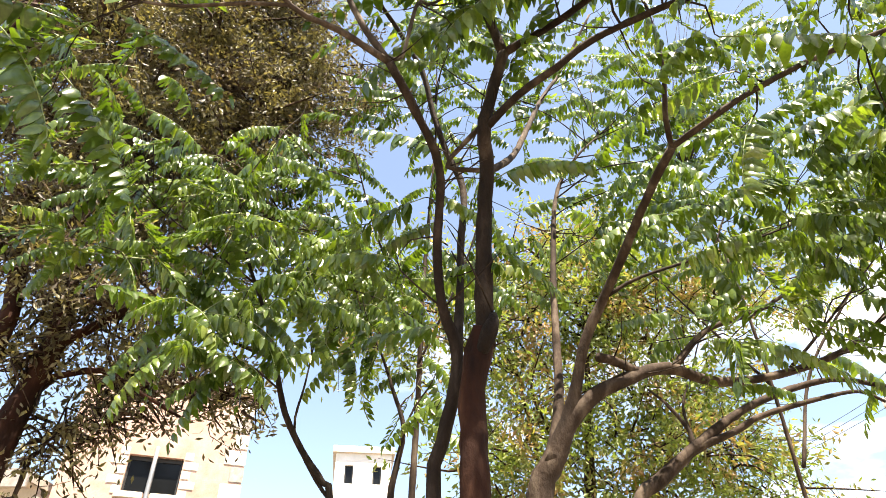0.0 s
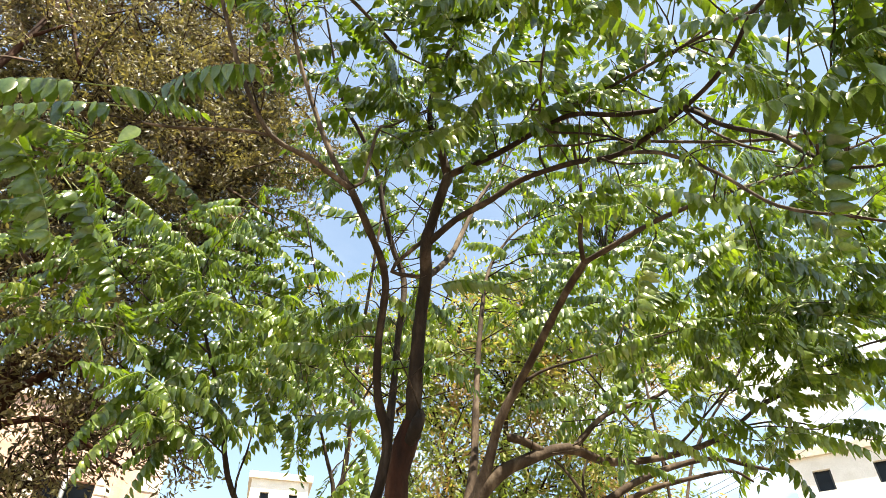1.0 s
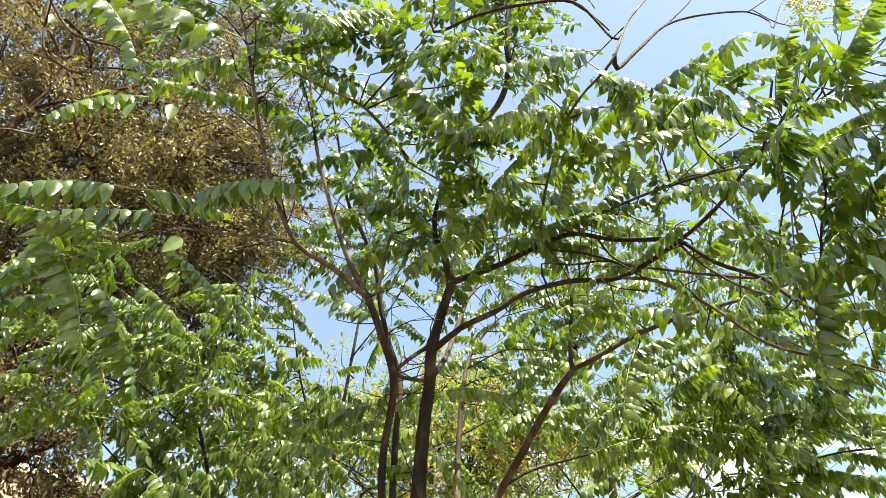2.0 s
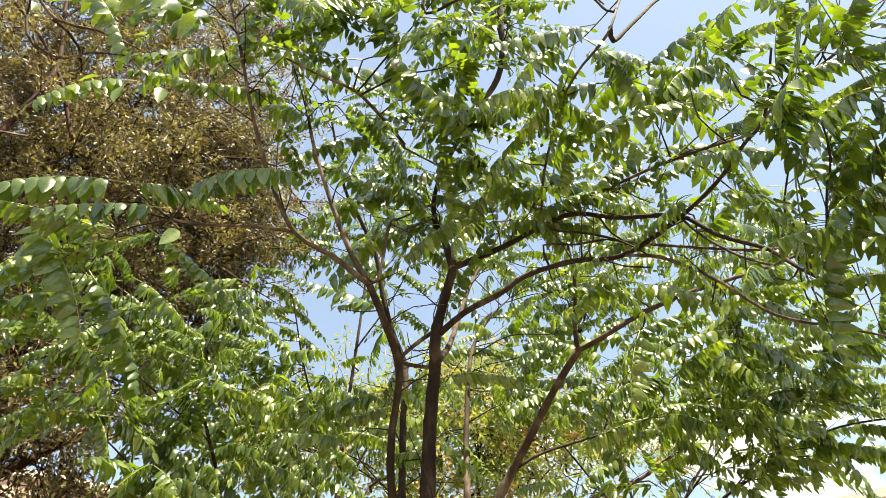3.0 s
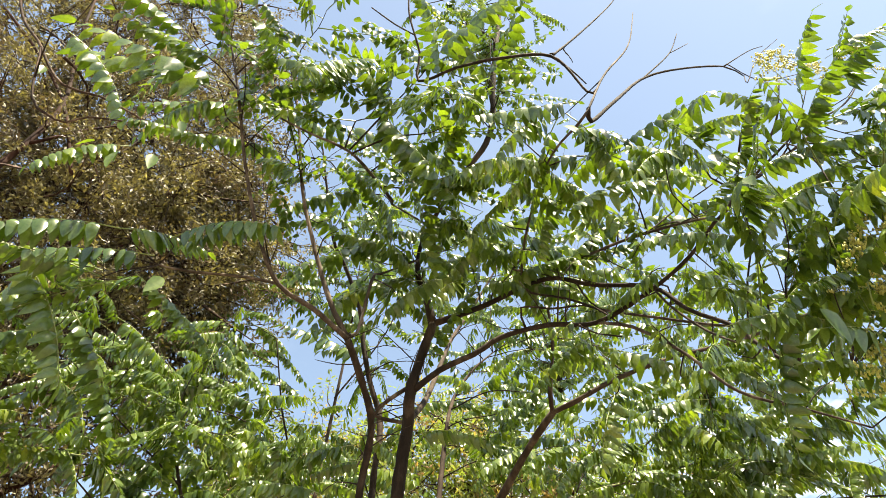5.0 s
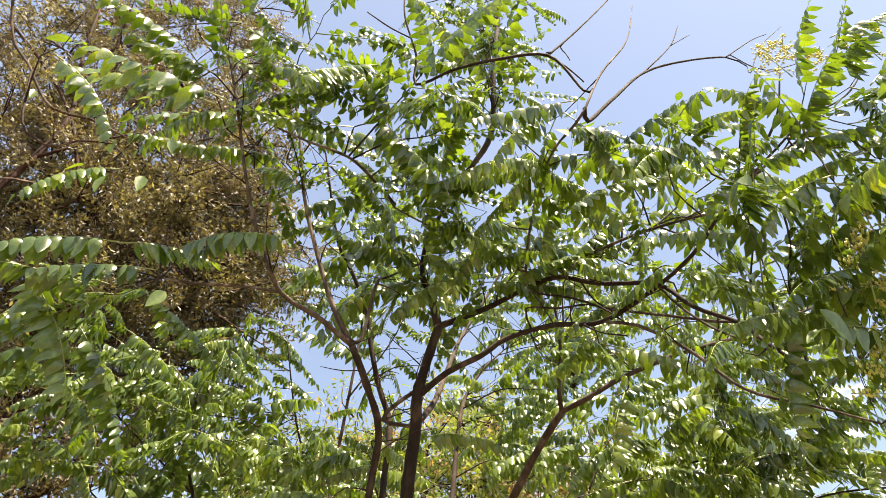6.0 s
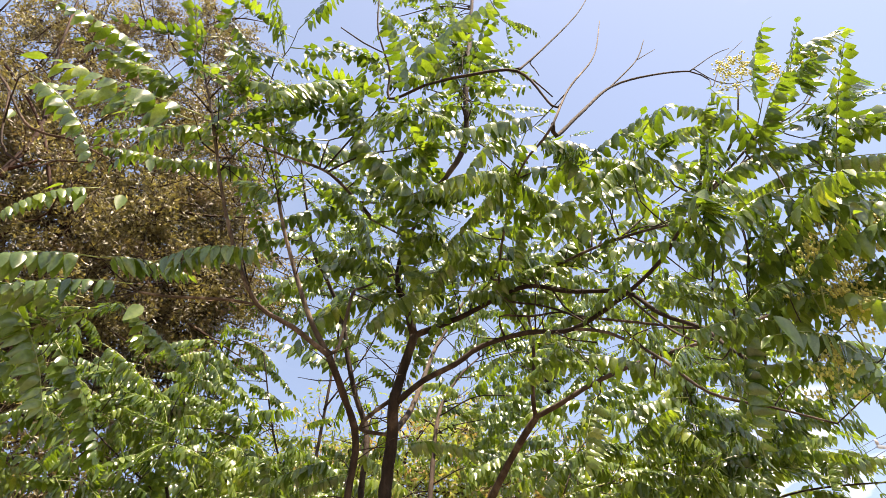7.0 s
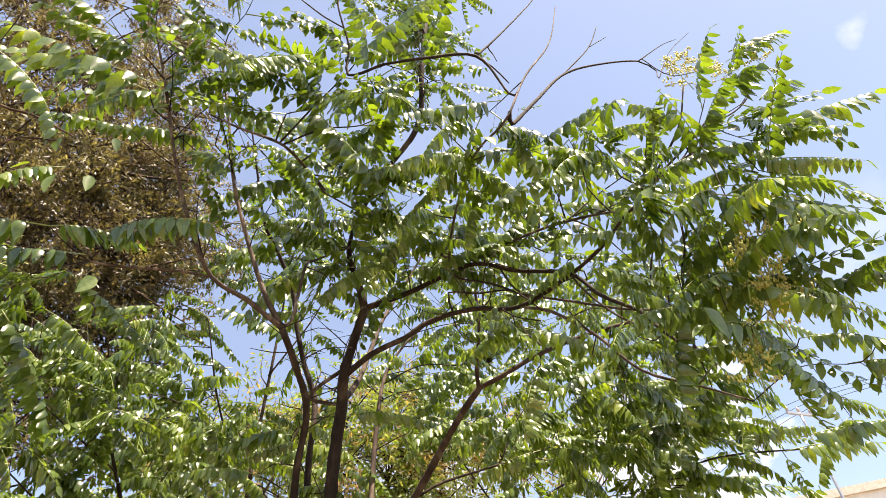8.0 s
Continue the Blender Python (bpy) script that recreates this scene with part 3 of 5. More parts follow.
MAIN.append(("limb", [(0.83, 1.85, 4.16, .0066), (0.79, 1.60, 4.30, .0066), (0.75, 1.20, 4.31, .0057), (0.66, 0.85, 4.02, .0057), (0.67, 0.62, 3.90, .0057), (0.85, 0.65, 4.36, .0049), (1.11, 0.70, 4.90, .0041), (1.31, 0.75, 5.55, .0025)]))
MAIN.append(("bare_branch", [(0.69, 0.61, 3.95, .0090), (0.72, 0.66, 3.94, .009), (0.90, 0.70, 4.24, .008), (1.21, 0.80, 4.77, .007), (1.47, 0.80, 4.99, .006), (1.84, 0.82, 5.23, .005), (1.95, 0.82, 5.16, .003)]))
MAIN.append(("bare_branch", [(1.21, 0.80, 4.77, .005), (1.53, 0.85, 5.31, .004), (1.68, 0.85, 5.66, .002)]))
MAIN.append(("bare_branch", [(1.53, 0.85, 5.31, .003), (1.73, 0.86, 5.56, .002)]))
MAIN.append(("bare_branch", [(1.84, 0.82, 5.23, .004), (2.13, 0.82, 5.57, .003), (2.30, 0.82, 5.73, .002)]))
MAIN.append(("bare_branch", [(0.76, 0.62, 4.14, .0050), (0.73, 0.64, 4.15, .005), (0.62, 0.66, 4.46, .007), (0.36, 0.70, 4.39, .007), (0.22, 0.85, 4.53, .007)]))
MAIN.append(("bare_branch", [(0.62, 0.66, 4.46, .006), (0.82, 0.68, 4.84, .005), (1.11, 0.70, 5.42, .004), (1.29, 0.70, 5.85, .003)]))
MAIN.append(("bare_branch", [(0.22, 0.85, 4.53, .0070), (0.07, 1.00, 4.61, .007), (0.06, 0.95, 4.80, .006), (0.02, 0.90, 4.89, .005), (-0.03, 0.85, 5.08, .005), (-0.04, 0.80, 5.42, .004)]))
MAIN.append(("bare_branch", [(0.02, 0.90, 4.89, .004), (-0.09, 0.88, 4.92, .004), (-0.22, 0.86, 5.01, .003)]))
MAIN.append(("bare_branch", [(0.64, 0.66, 4.50, .0040), (0.62, 0.68, 4.51, .004), (0.72, 0.70, 4.47, .0035), (0.80, 0.72, 4.39, .003)]))
MAIN.append(("bare_branch", [(1.95, 0.82, 5.16, .0030), (1.91, 0.80, 5.03, .003), (2.13, 0.80, 5.44, .0025), (2.45, 0.80, 5.87, .0015)]))
MAIN.append(("bare_branch", [(1.88, 0.82, 5.27, .0030), (1.89, 0.82, 5.27, .003), (2.03, 0.80, 5.11, .003), (2.43, 0.80, 5.38, .002)]))
MAIN.append(("bare_branch", [(0.73, 0.67, 4.66, .0030), (0.72, 0.70, 4.66, .003), (0.74, 0.70, 4.60, .0025), (0.75, 0.70, 4.54, .002)]))
MAIN.append(("limb", [(1.40, 0.75, 3.83, .006), (1.50, 0.55, 4.02, .005), (1.56, 0.45, 4.26, .003)]))
MAIN.append(("limb", [(1.40, 0.75, 3.83, .006), (1.64, 0.55, 4.07, .005), (1.93, 0.45, 4.47, .003)]))
MAIN.append(("limb", [(1.64, 0.55, 4.07, .004), (1.89, 0.48, 4.24, .004), (2.18, 0.45, 4.63, .003)]))
MAIN.append(("limb", [(-0.08, 1.81, 3.64, .0080), (-0.02, 1.85, 3.68, .008), (0.03, 1.90, 4.10, .008), (0.10, 2.00, 4.26, .006), (0.40, 1.90, 4.40, .004)]))
MAIN.append(("limb", [(0.84, 1.86, 3.88, .0060), (0.80, 1.80, 3.97, .006), (0.95, 1.75, 3.95, .006), (1.10, 1.70, 3.96, .005), (1.14, 1.60, 3.84, .004)]))
MAIN.append(("limb", [(0.86, 1.83, 4.17, .0060), (0.87, 1.80, 4.09, .006), (1.02, 1.72, 4.01, .006), (1.12, 1.60, 3.85, .005), (1.17, 1.50, 3.67, .004)]))
MAIN.append(("limb", [(1.07, 1.66, 4.07, .006), (1.11, 1.65, 3.95, .005), (1.17, 1.60, 3.83, .004)]))
MAIN.append(("limb", [(0.82, 1.77, 4.22, .0070), (0.78, 1.80, 4.25, .007), (0.83, 1.75, 4.31, .007), (0.90, 1.70, 4.34, .006), (0.97, 1.70, 4.22, .005)]))
MAIN.append(("limb", [(1.05, 1.66, 3.78, .0050), (1.03, 1.65, 3.77, .005), (1.08, 1.60, 3.69, .004), (1.15, 1.50, 3.60, .004)]))
MAIN.append(("limb", [(1.34, 1.43, 3.89, .007), (1.39, 1.40, 3.74, .006), (1.44, 1.30, 3.53, .006), (1.47, 1.20, 3.39, .004)]))
MAIN.append(("limb", [(0.31, 2.22, 3.48, .0170), (0.31, 2.30, 3.52, .017), (0.39, 2.45, 3.69, .017), (0.48, 2.60, 3.91, .016), (0.59, 2.75, 4.26, .015), (0.71, 2.88, 4.63, .013), (0.88, 2.95, 5.00, .01), (1.11, 2.90, 5.49, .007)]))
main_tree = compound_tree("tree", "slim many-stemmed tree with dark bark and feathery green leaves", MAIN,
    [(-0.91, 1.62, 3.69, 1), (-0.79, 1.30, 4.61, 6), (-0.67, 1.20, 4.82, 7), (-0.98, 1.10, 4.63, 3), (-0.51, 1.20, 5.36, 7), (-0.87, 1.10, 5.13, 6), (-0.47, 1.40, 4.76, 6), (-0.14, 1.20, 4.50, 6), (0.08, 1.00, 4.67, 5), (0.25, 1.00, 4.51, 5), (0.04, 1.50, 4.63, 6), (0.11, 1.90, 4.48, 5), (0.38, 1.80, 4.43, 8), (0.59, 1.90, 4.21, 8), (0.23, 1.50, 4.47, 7), (0.48, 1.40, 4.41, 7), (0.70, 1.30, 4.48, 6), (0.68, 1.60, 4.37, 6), (0.90, 1.30, 4.39, 7), (1.02, 1.00, 4.29, 6)]
    + [(0.74, 0.85, 4.32, 5), (1.22, 1.20, 4.34, 6), (1.21, 0.90, 4.12, 5), (0.63, 0.90, 4.13, 4), (0.08, 2.20, 4.54, 5), (0.63, 1.35, 6.16, 11, 0.55), (0.53, 1.40, 5.48, 10, 0.55), (0.79, 1.30, 6.71, 10, 0.55), (0.36, 2.20, 4.18, 4)]
    + [(1.16, 0.66, 3.81, 5), (1.38, 0.55, 3.87, 5), (1.32, 0.62, 3.73, 7), (1.44, 0.47, 3.73, 5), (1.63, 0.42, 3.91, 4), (1.45, 0.47, 3.46, 7), (1.64, 0.42, 3.61, 5), (1.34, 0.65, 3.35, 4), (1.38, 0.55, 3.22, 7), (1.56, 0.52, 3.26, 7), (1.39, 0.65, 3.03, 4), (1.95, 0.50, 3.51, 4), (1.83, 0.55, 3.10, 6), (1.55, 0.62, 2.86, 4), (1.81, 0.60, 2.83, 5), (1.76, 0.45, 3.89, 4)]
    + [(1.25, 0.70, 3.41, 6), (1.34, 0.80, 3.39, 5), (1.30, 0.62, 3.30, 4)]
    + [(-0.26, 1.70, 4.71, 4), (-0.49, 1.60, 4.57, 3), (-0.05, 1.80, 4.68, 3), (0.22, 2.20, 4.43, 5), (0.91, 1.80, 4.45, 5), (0.77, 2.00, 4.08, 4), (-0.66, 1.50, 4.39, 3), (-0.82, 1.30, 4.39, 4), (-1.07, 1.50, 3.75, 2), (-1.02, 1.60, 3.56, 3), (-1.23, 1.80, 3.45, 4), (-1.39, 1.60, 3.62, 3), (0.18, 1.20, 4.49, 5)]
    + [(1.49, 1.80, 4.42, 5), (1.62, 1.70, 4.05, 2), (1.84, 1.50, 4.15, 2), (1.38, 0.80, 3.23, 5), (1.22, 1.90, 3.88, 3), (0.60, 2.00, 4.54, 5), (0.41, 2.10, 4.37, 4), (1.47, 1.40, 4.70, 5), (1.77, 1.20, 4.57, 5), (1.45, 1.60, 4.59, 2), (1.84, 1.50, 4.52, 2)]
    + [(0.29, 1.25, 6.01, 7, 0.55), (0.46, 1.45, 6.02, 7, 0.55), (0.50, 1.25, 6.26, 7, 0.55), (0.67, 1.45, 5.95, 7, 0.55), (0.75, 1.25, 6.21, 7, 0.55), (0.90, 1.45, 6.23, 7, 0.55), (0.53, 1.25, 5.24, 5), (1.03, 1.45, 7.10, 7, 0.55), (0.33, 1.25, 5.25, 5), (0.73, 1.45, 6.38, 7, 0.55), (0.47, 1.25, 5.93, 7, 0.55), (0.17, 1.45, 6.72, 7, 0.55)],
    BARK_DARK, lambda p: p.y < 1.25, 11, (0.27, 2.4, 0.0), side=6.0, foot_mat=BARK_RED, lit_limb_mat=BARK_LIT)

for k, (x, y, z, _s) in enumerate([(1.52, 0.55, 3.15, 1), (1.63, 0.55, 3.07, 1), (1.32, 0.60, 2.78, 1), (2.01, 0.45, 4.61, 1), (2.26, 0.45, 4.78, 1), (1.61, 0.45, 4.38, 1), (1.71, 0.55, 3.31, 1), (1.46, 0.56, 2.99, 1), (1.81, 0.45, 4.64, 1), (1.49, 0.50, 3.24, 1), (1.65, 0.50, 3.34, 1), (1.36, 0.52, 3.10, 1)]):
    panicle(main_tree, (x, y, z - 0.14), 0.26, 300 + k)


def long_leaf(tree, a, b, k):
    """One long level leaf from its stalk at a to its tip at b."""
    a, b = Vector(a), Vector(b)
    m = (b - a).to_track_quat("X", "Z").to_matrix().to_4x4()
    ob = new("leaf", LEAF_MESHES[16 + k % 4])
    ob.parent, ob.matrix_basis = tree, Matrix.Translation(a - tree.location) @ m @ Matrix.Scale((b - a).length, 4)


for k, (a, b) in enumerate([
    ((-0.87, 1.42, 3.55), (-1.33, 1.36, 3.46)),
    ((1.34, 0.50, 3.47), (1.97, 0.38, 3.35)),
    ((1.75, 0.45, 3.92), (2.26, 0.17, 4.00)),
    ((1.60, 0.45, 3.78), (2.01, 0.41, 3.67)),
    ((1.41, 0.60, 2.85), (1.72, 0.67, 2.66)),
    ((1.58, 0.55, 3.11), (1.96, 0.52, 3.00)),
    ((1.92, 0.42, 4.58), (2.15, 0.25, 4.66)),
    ((3.08, 2.20, 3.42), (3.66, 1.94, 3.44)),
    ((-0.73, 0.90, 3.99), (-1.33, 0.86, 4.13)),
    ((0.02, 1.00, 4.72), (-0.53, 1.17, 4.76)),
    ((1.25, 0.70, 3.88), (0.90, 0.73, 3.98)),
    ((-1.10, 1.70, 3.51), (-1.30, 1.77, 3.48)),
    ((1.12, 0.70, 4.13), (1.49, 0.66, 4.09)),
    ((-0.68, 0.85, 3.96), (-1.28, 0.80, 4.06)),
    ((-0.84, 1.00, 4.39), (-1.20, 0.95, 4.52)),
    ((1.22, 0.42, 2.73), (1.36, 0.40, 2.46)),
    ((1.26, 0.50, 2.45), (1.54, 0.40, 2.47)),
    ((1.44, 0.42, 2.96), (1.73, 0.36, 2.87)),
    ((2.06, 0.45, 4.80), (2.53, 0.42, 5.14)),
    ((2.02, 0.45, 4.31), (2.47, 0.42, 4.74)),
    ((1.44, 0.45, 3.44), (2.00, 0.40, 3.39)),
    ((1.64, 0.50, 3.93), (2.05, 0.42, 3.74)),
    ((1.29, 0.40, 3.35), (1.78, 0.30, 3.23)),
    ((-0.13, 0.90, 4.55), (-0.42, 0.85, 4.22)),
    ((0.34, 0.85, 4.52), (0.15, 0.85, 4.34)),
    ((-0.21, 1.00, 4.67), (-0.48, 0.90, 4.25)),
    ((1.33, 0.50, 3.07), (1.11, 0.45, 2.94)),
    ((-0.11, 1.10, 5.24), (0.14, 1.05, 4.95)),
    ((0.15, 3.40, 4.73), (-0.48, 3.30, 4.93))]):
    long_leaf(main_tree, a, b, k)


def broad_leaf(tree, place, way, side, length):
    """One broad single leaflet near the path."""
    way, side = Vector(way).normalized(), Vector(side)
    side = (side - way * side.dot(way)).normalized()
    v, f = leaflet(np.array(Vector(place) - tree.location), np.array(way), np.array(side), length, length * 0.5, np.array(way) + np.array((0, 0, -0.3)), 0.16)
    mesh_object("leaf", v, f, LEAF, tree)


broad_leaf(main_tree, (1.12, 0.49, 2.87), (0.5, 0.1, -0.7), (1, 0, 0.8), 0.12)
broad_leaf(main_tree, (0.46, 0.45, 3.48), (0.2, -0.4, -0.8), (1, 0, 0.3), 0.09)
broad_leaf(main_tree, (-0.80, 1.42, 3.44), (-0.5, -0.2, -0.8), (0.8, 0.3, -0.5), 0.11)

# ---- the tree with the pale forked trunk ----
FORKED = []
FORKED.append(("trunk", [(0.57, 3.40, 2.50, .0623), (0.63, 3.38, 2.63, .0578), (0.71, 3.35, 2.79, .0471), (0.77, 3.30, 2.96, .0327), (0.84, 3.22, 3.21, .0274), (0.94, 3.15, 3.40, .0251), (1.02, 3.00, 3.54, .0236), (1.09, 2.85, 3.67, .022), (1.15, 2.65, 3.77, .0213), (1.21, 2.50, 3.85, .0205)]))
FORKED.append(("limb", [(1.21, 2.50, 3.85, .0137), (1.17, 2.40, 3.93, .0129), (1.18, 2.30, 4.18, .0106), (1.14, 2.20, 4.45, .0084), (1.08, 2.10, 4.80, .0061)]))
FORKED.append(("limb", [(1.21, 2.50, 3.85, .0167), (1.33, 2.38, 3.88, .016), (1.53, 2.30, 3.99, .0144), (1.88, 2.20, 4.14, .0129), (2.36, 2.10, 4.30, .0106), (2.81, 2.00, 4.50, .0076), (3.26, 1.90, 4.71, .0046)]))
FORKED.append(("limb", [(0.62, 3.42, 2.61, .038), (0.68, 3.45, 2.81, .0319), (0.73, 3.50, 3.04, .0258), (0.77, 3.60, 3.43, .0228), (0.83, 3.75, 4.00, .0198), (0.95, 3.90, 4.77, .0152), (1.15, 3.95, 5.19, .0106), (1.38, 4.00, 5.49, .0061)]))
FORKED.append(("limb", [(0.63, 3.37, 2.64, .0456), (0.73, 3.34, 2.82, .0426), (0.86, 3.30, 2.95, .0388), (1.01, 3.30, 3.03, .035), (1.21, 3.35, 3.12, .0334), (1.34, 3.40, 3.14, .0304), (1.55, 3.50, 3.12, .0258), (1.84, 3.60, 3.18, .0228), (2.14, 3.65, 3.27, .0205), (2.43, 3.65, 3.39, .0167), (2.77, 3.70, 3.63, .0122)]))
FORKED.append(("limb", [(1.11, 3.32, 3.09, .0258), (0.97, 3.25, 3.12, .0243), (0.89, 3.20, 3.11, .0228)]))
FORKED.append(("limb", [(1.32, 3.40, 3.15, .0198), (1.57, 3.45, 3.40, .0167), (1.91, 3.50, 3.55, .0137), (2.22, 3.50, 3.74, .0099), (2.48, 3.50, 3.90, .0061)]))
FORKED.append(("limb", [(0.97, 3.12, 3.42, .0106), (1.13, 3.10, 3.51, .0091), (1.48, 3.10, 3.64, .0076), (1.85, 3.10, 3.78, .0061), (2.21, 3.10, 3.93, .0038)]))
FORKED.append(("limb", [(1.57, 3.10, 3.70, .0053), (1.73, 3.10, 4.01, .0046), (1.91, 3.10, 4.22, .003)]))
FORKED.append(("limb", [(2.07, 3.65, 3.27, .0106), (2.23, 3.60, 3.42, .0084), (2.50, 3.55, 3.69, .0061), (2.78, 3.50, 3.98, .0038)]))
forked_tree = compound_tree("tree", "forked tree with pale grey limbs and feathery green leaves", FORKED,
    [(1.61, 2.50, 4.02, 7), (1.92, 2.60, 3.88, 8), (2.24, 2.50, 4.10, 8), (2.62, 2.60, 4.04, 8), (2.99, 2.50, 4.11, 8), (3.44, 2.50, 4.26, 7), (1.83, 2.80, 3.64, 7), (2.34, 2.80, 3.73, 8), (2.76, 2.70, 3.76, 8), (3.22, 2.70, 3.81, 8), (1.55, 2.40, 4.28, 4), (1.89, 2.10, 4.36, 5), (2.25, 2.20, 4.14, 6), (2.67, 2.00, 4.36, 6), (3.36, 2.20, 4.49, 6)]
    + [(1.24, 3.60, 4.55, 5), (1.51, 3.50, 4.73, 5), (1.13, 3.80, 4.88, 4), (1.40, 3.40, 4.12, 6), (1.71, 3.20, 4.13, 6), (1.15, 3.80, 4.36, 5), (3.55, 2.30, 3.54, 5), (3.97, 2.30, 3.66, 4), (3.06, 2.50, 3.73, 6), (0.65, 3.70, 3.97, 5), (1.05, 3.50, 4.08, 5), (1.32, 3.40, 3.32, 4), (1.63, 3.30, 3.26, 4)]
    + [(0.68, 4.00, 5.90, 5), (1.22, 4.20, 6.20, 5), (1.56, 4.00, 5.75, 6), (1.53, 4.20, 6.67, 5), (2.03, 3.60, 5.30, 5), (1.09, 4.30, 6.89, 5), (0.64, 4.00, 4.03, 5), (1.27, 3.90, 4.85, 5), (1.59, 3.80, 5.16, 4), (1.05, 3.90, 4.38, 5), (1.80, 3.60, 4.48, 5), (2.19, 3.40, 4.80, 5), (2.32, 3.30, 4.31, 6), (2.65, 3.20, 4.60, 6), (2.70, 3.30, 4.22, 6), (2.35, 3.40, 3.95, 5), (1.98, 3.50, 3.82, 4), (1.59, 3.60, 4.02, 4)]
    + [(1.86, 3.00, 3.66, 6), (2.31, 3.00, 3.86, 7), (2.69, 2.90, 3.92, 7), (3.05, 2.80, 3.93, 7), (3.38, 2.80, 3.84, 7), (2.57, 3.10, 3.53, 6), (2.95, 3.00, 3.62, 7), (3.34, 3.00, 3.57, 7), (1.67, 2.90, 3.86, 4), (1.99, 2.70, 3.94, 5), (2.22, 2.40, 3.97, 6), (3.02, 2.50, 4.04, 6), (2.74, 2.60, 3.99, 6), (3.30, 2.40, 4.09, 6)]
    + [(2.40, 3.20, 5.70, 5), (2.82, 3.10, 5.73, 5), (3.16, 3.10, 5.42, 6), (3.53, 3.00, 5.63, 6), (2.87, 3.20, 5.03, 5), (3.22, 3.10, 5.00, 6), (2.51, 3.30, 5.12, 5), (2.21, 3.40, 5.53, 4), (2.69, 3.00, 5.10, 5), (3.13, 2.90, 5.24, 5), (3.43, 2.80, 5.00, 5)]
    + [(1.99, 3.30, 3.41, 4), (2.33, 3.20, 3.50, 5), (2.70, 3.20, 3.49, 5), (3.06, 3.10, 3.62, 5), (2.48, 3.30, 3.22, 4), (2.80, 3.20, 3.27, 4), (3.11, 3.20, 3.22, 5), (2.22, 3.20, 3.77, 4), (1.66, 3.40, 3.46, 4)],
    BARK_PALE, lambda p: p.y < 3.0, 23, (0.45, 3.5, 0.0), leaf_size=(0.42, 0.62), side=5.0, lush=0.75)
LOW = [
    ("trunk", [(1.20, 4.05, 2.62, .0425), (1.35, 4.05, 2.77, .0399), (1.60, 4.07, 2.97, .034), (1.96, 4.15, 3.22, .0247), (2.37, 4.25, 3.41, .0213), (2.72, 4.30, 3.50, .0179), (3.03, 4.30, 3.45, .0136), (3.32, 4.30, 3.42, .0085)]),
    ("limb", [(1.49, 4.06, 2.89, .0272), (1.65, 4.07, 2.98, .0255), (1.86, 4.10, 3.07, .0213), (2.07, 4.12, 3.18, .0187), (2.47, 4.15, 3.30, .0153), (2.77, 4.20, 3.37, .0119), (2.91, 4.20, 3.30, .0085)]),
    ("limb", [(1.58, 4.08, 2.96, .0187), (1.60, 4.10, 3.07, .0153), (1.51, 4.15, 3.27, .011), (1.43, 4.20, 3.39, .0068)]),
    ("limb", [(1.60, 4.10, 3.05, .0102), (1.61, 4.15, 3.25, .0085), (1.69, 4.20, 3.42, .0059)]),
]
low_tree = compound_tree("tree", "leaning tree with spreading pale limbs and few leaves", LOW, [(2.6, 4.2, 3.6, 3), (3.1, 4.2, 3.6, 4)],
    BARK_PALE, lambda p: False, 31, (0.9, 4.1, 0.0))

# ---- the bushy young trees ----
BUSHY = [
    ("trunk", [(-0.34, 3.10, 2.40, .0165), (-0.38, 3.10, 2.48, .0158), (-0.48, 3.08, 2.61, .015), (-0.57, 3.05, 2.77, .0142), (-0.63, 3.00, 2.97, .0128), (-0.70, 2.95, 3.20, .0105), (-0.81, 2.90, 3.46, .0083), (-0.91, 2.85, 3.74, .0053)]),
    ("limb", [(-0.33, 3.10, 2.40, .009), (-0.41, 3.10, 2.49, .0083), (-0.53, 3.10, 2.71, .0067), (-0.51, 3.10, 2.93, .0053), (-0.50, 3.15, 3.19, .0037)]),
    ("limb", [(-0.63, 3.00, 3.00, .0083), (-0.85, 2.90, 3.06, .0067), (-1.03, 2.80, 3.12, .0053), (-1.20, 2.70, 3.23, .0037)]),
    ("limb", [(-0.77, 2.90, 3.36, .006), (-1.02, 2.80, 3.52, .0045), (-1.30, 2.75, 3.73, .0037)]),
    ("limb", [(-0.50, 3.15, 3.19, .0045), (-0.30, 3.30, 3.41, .0037), (-0.17, 3.40, 3.54, .003)]),
]
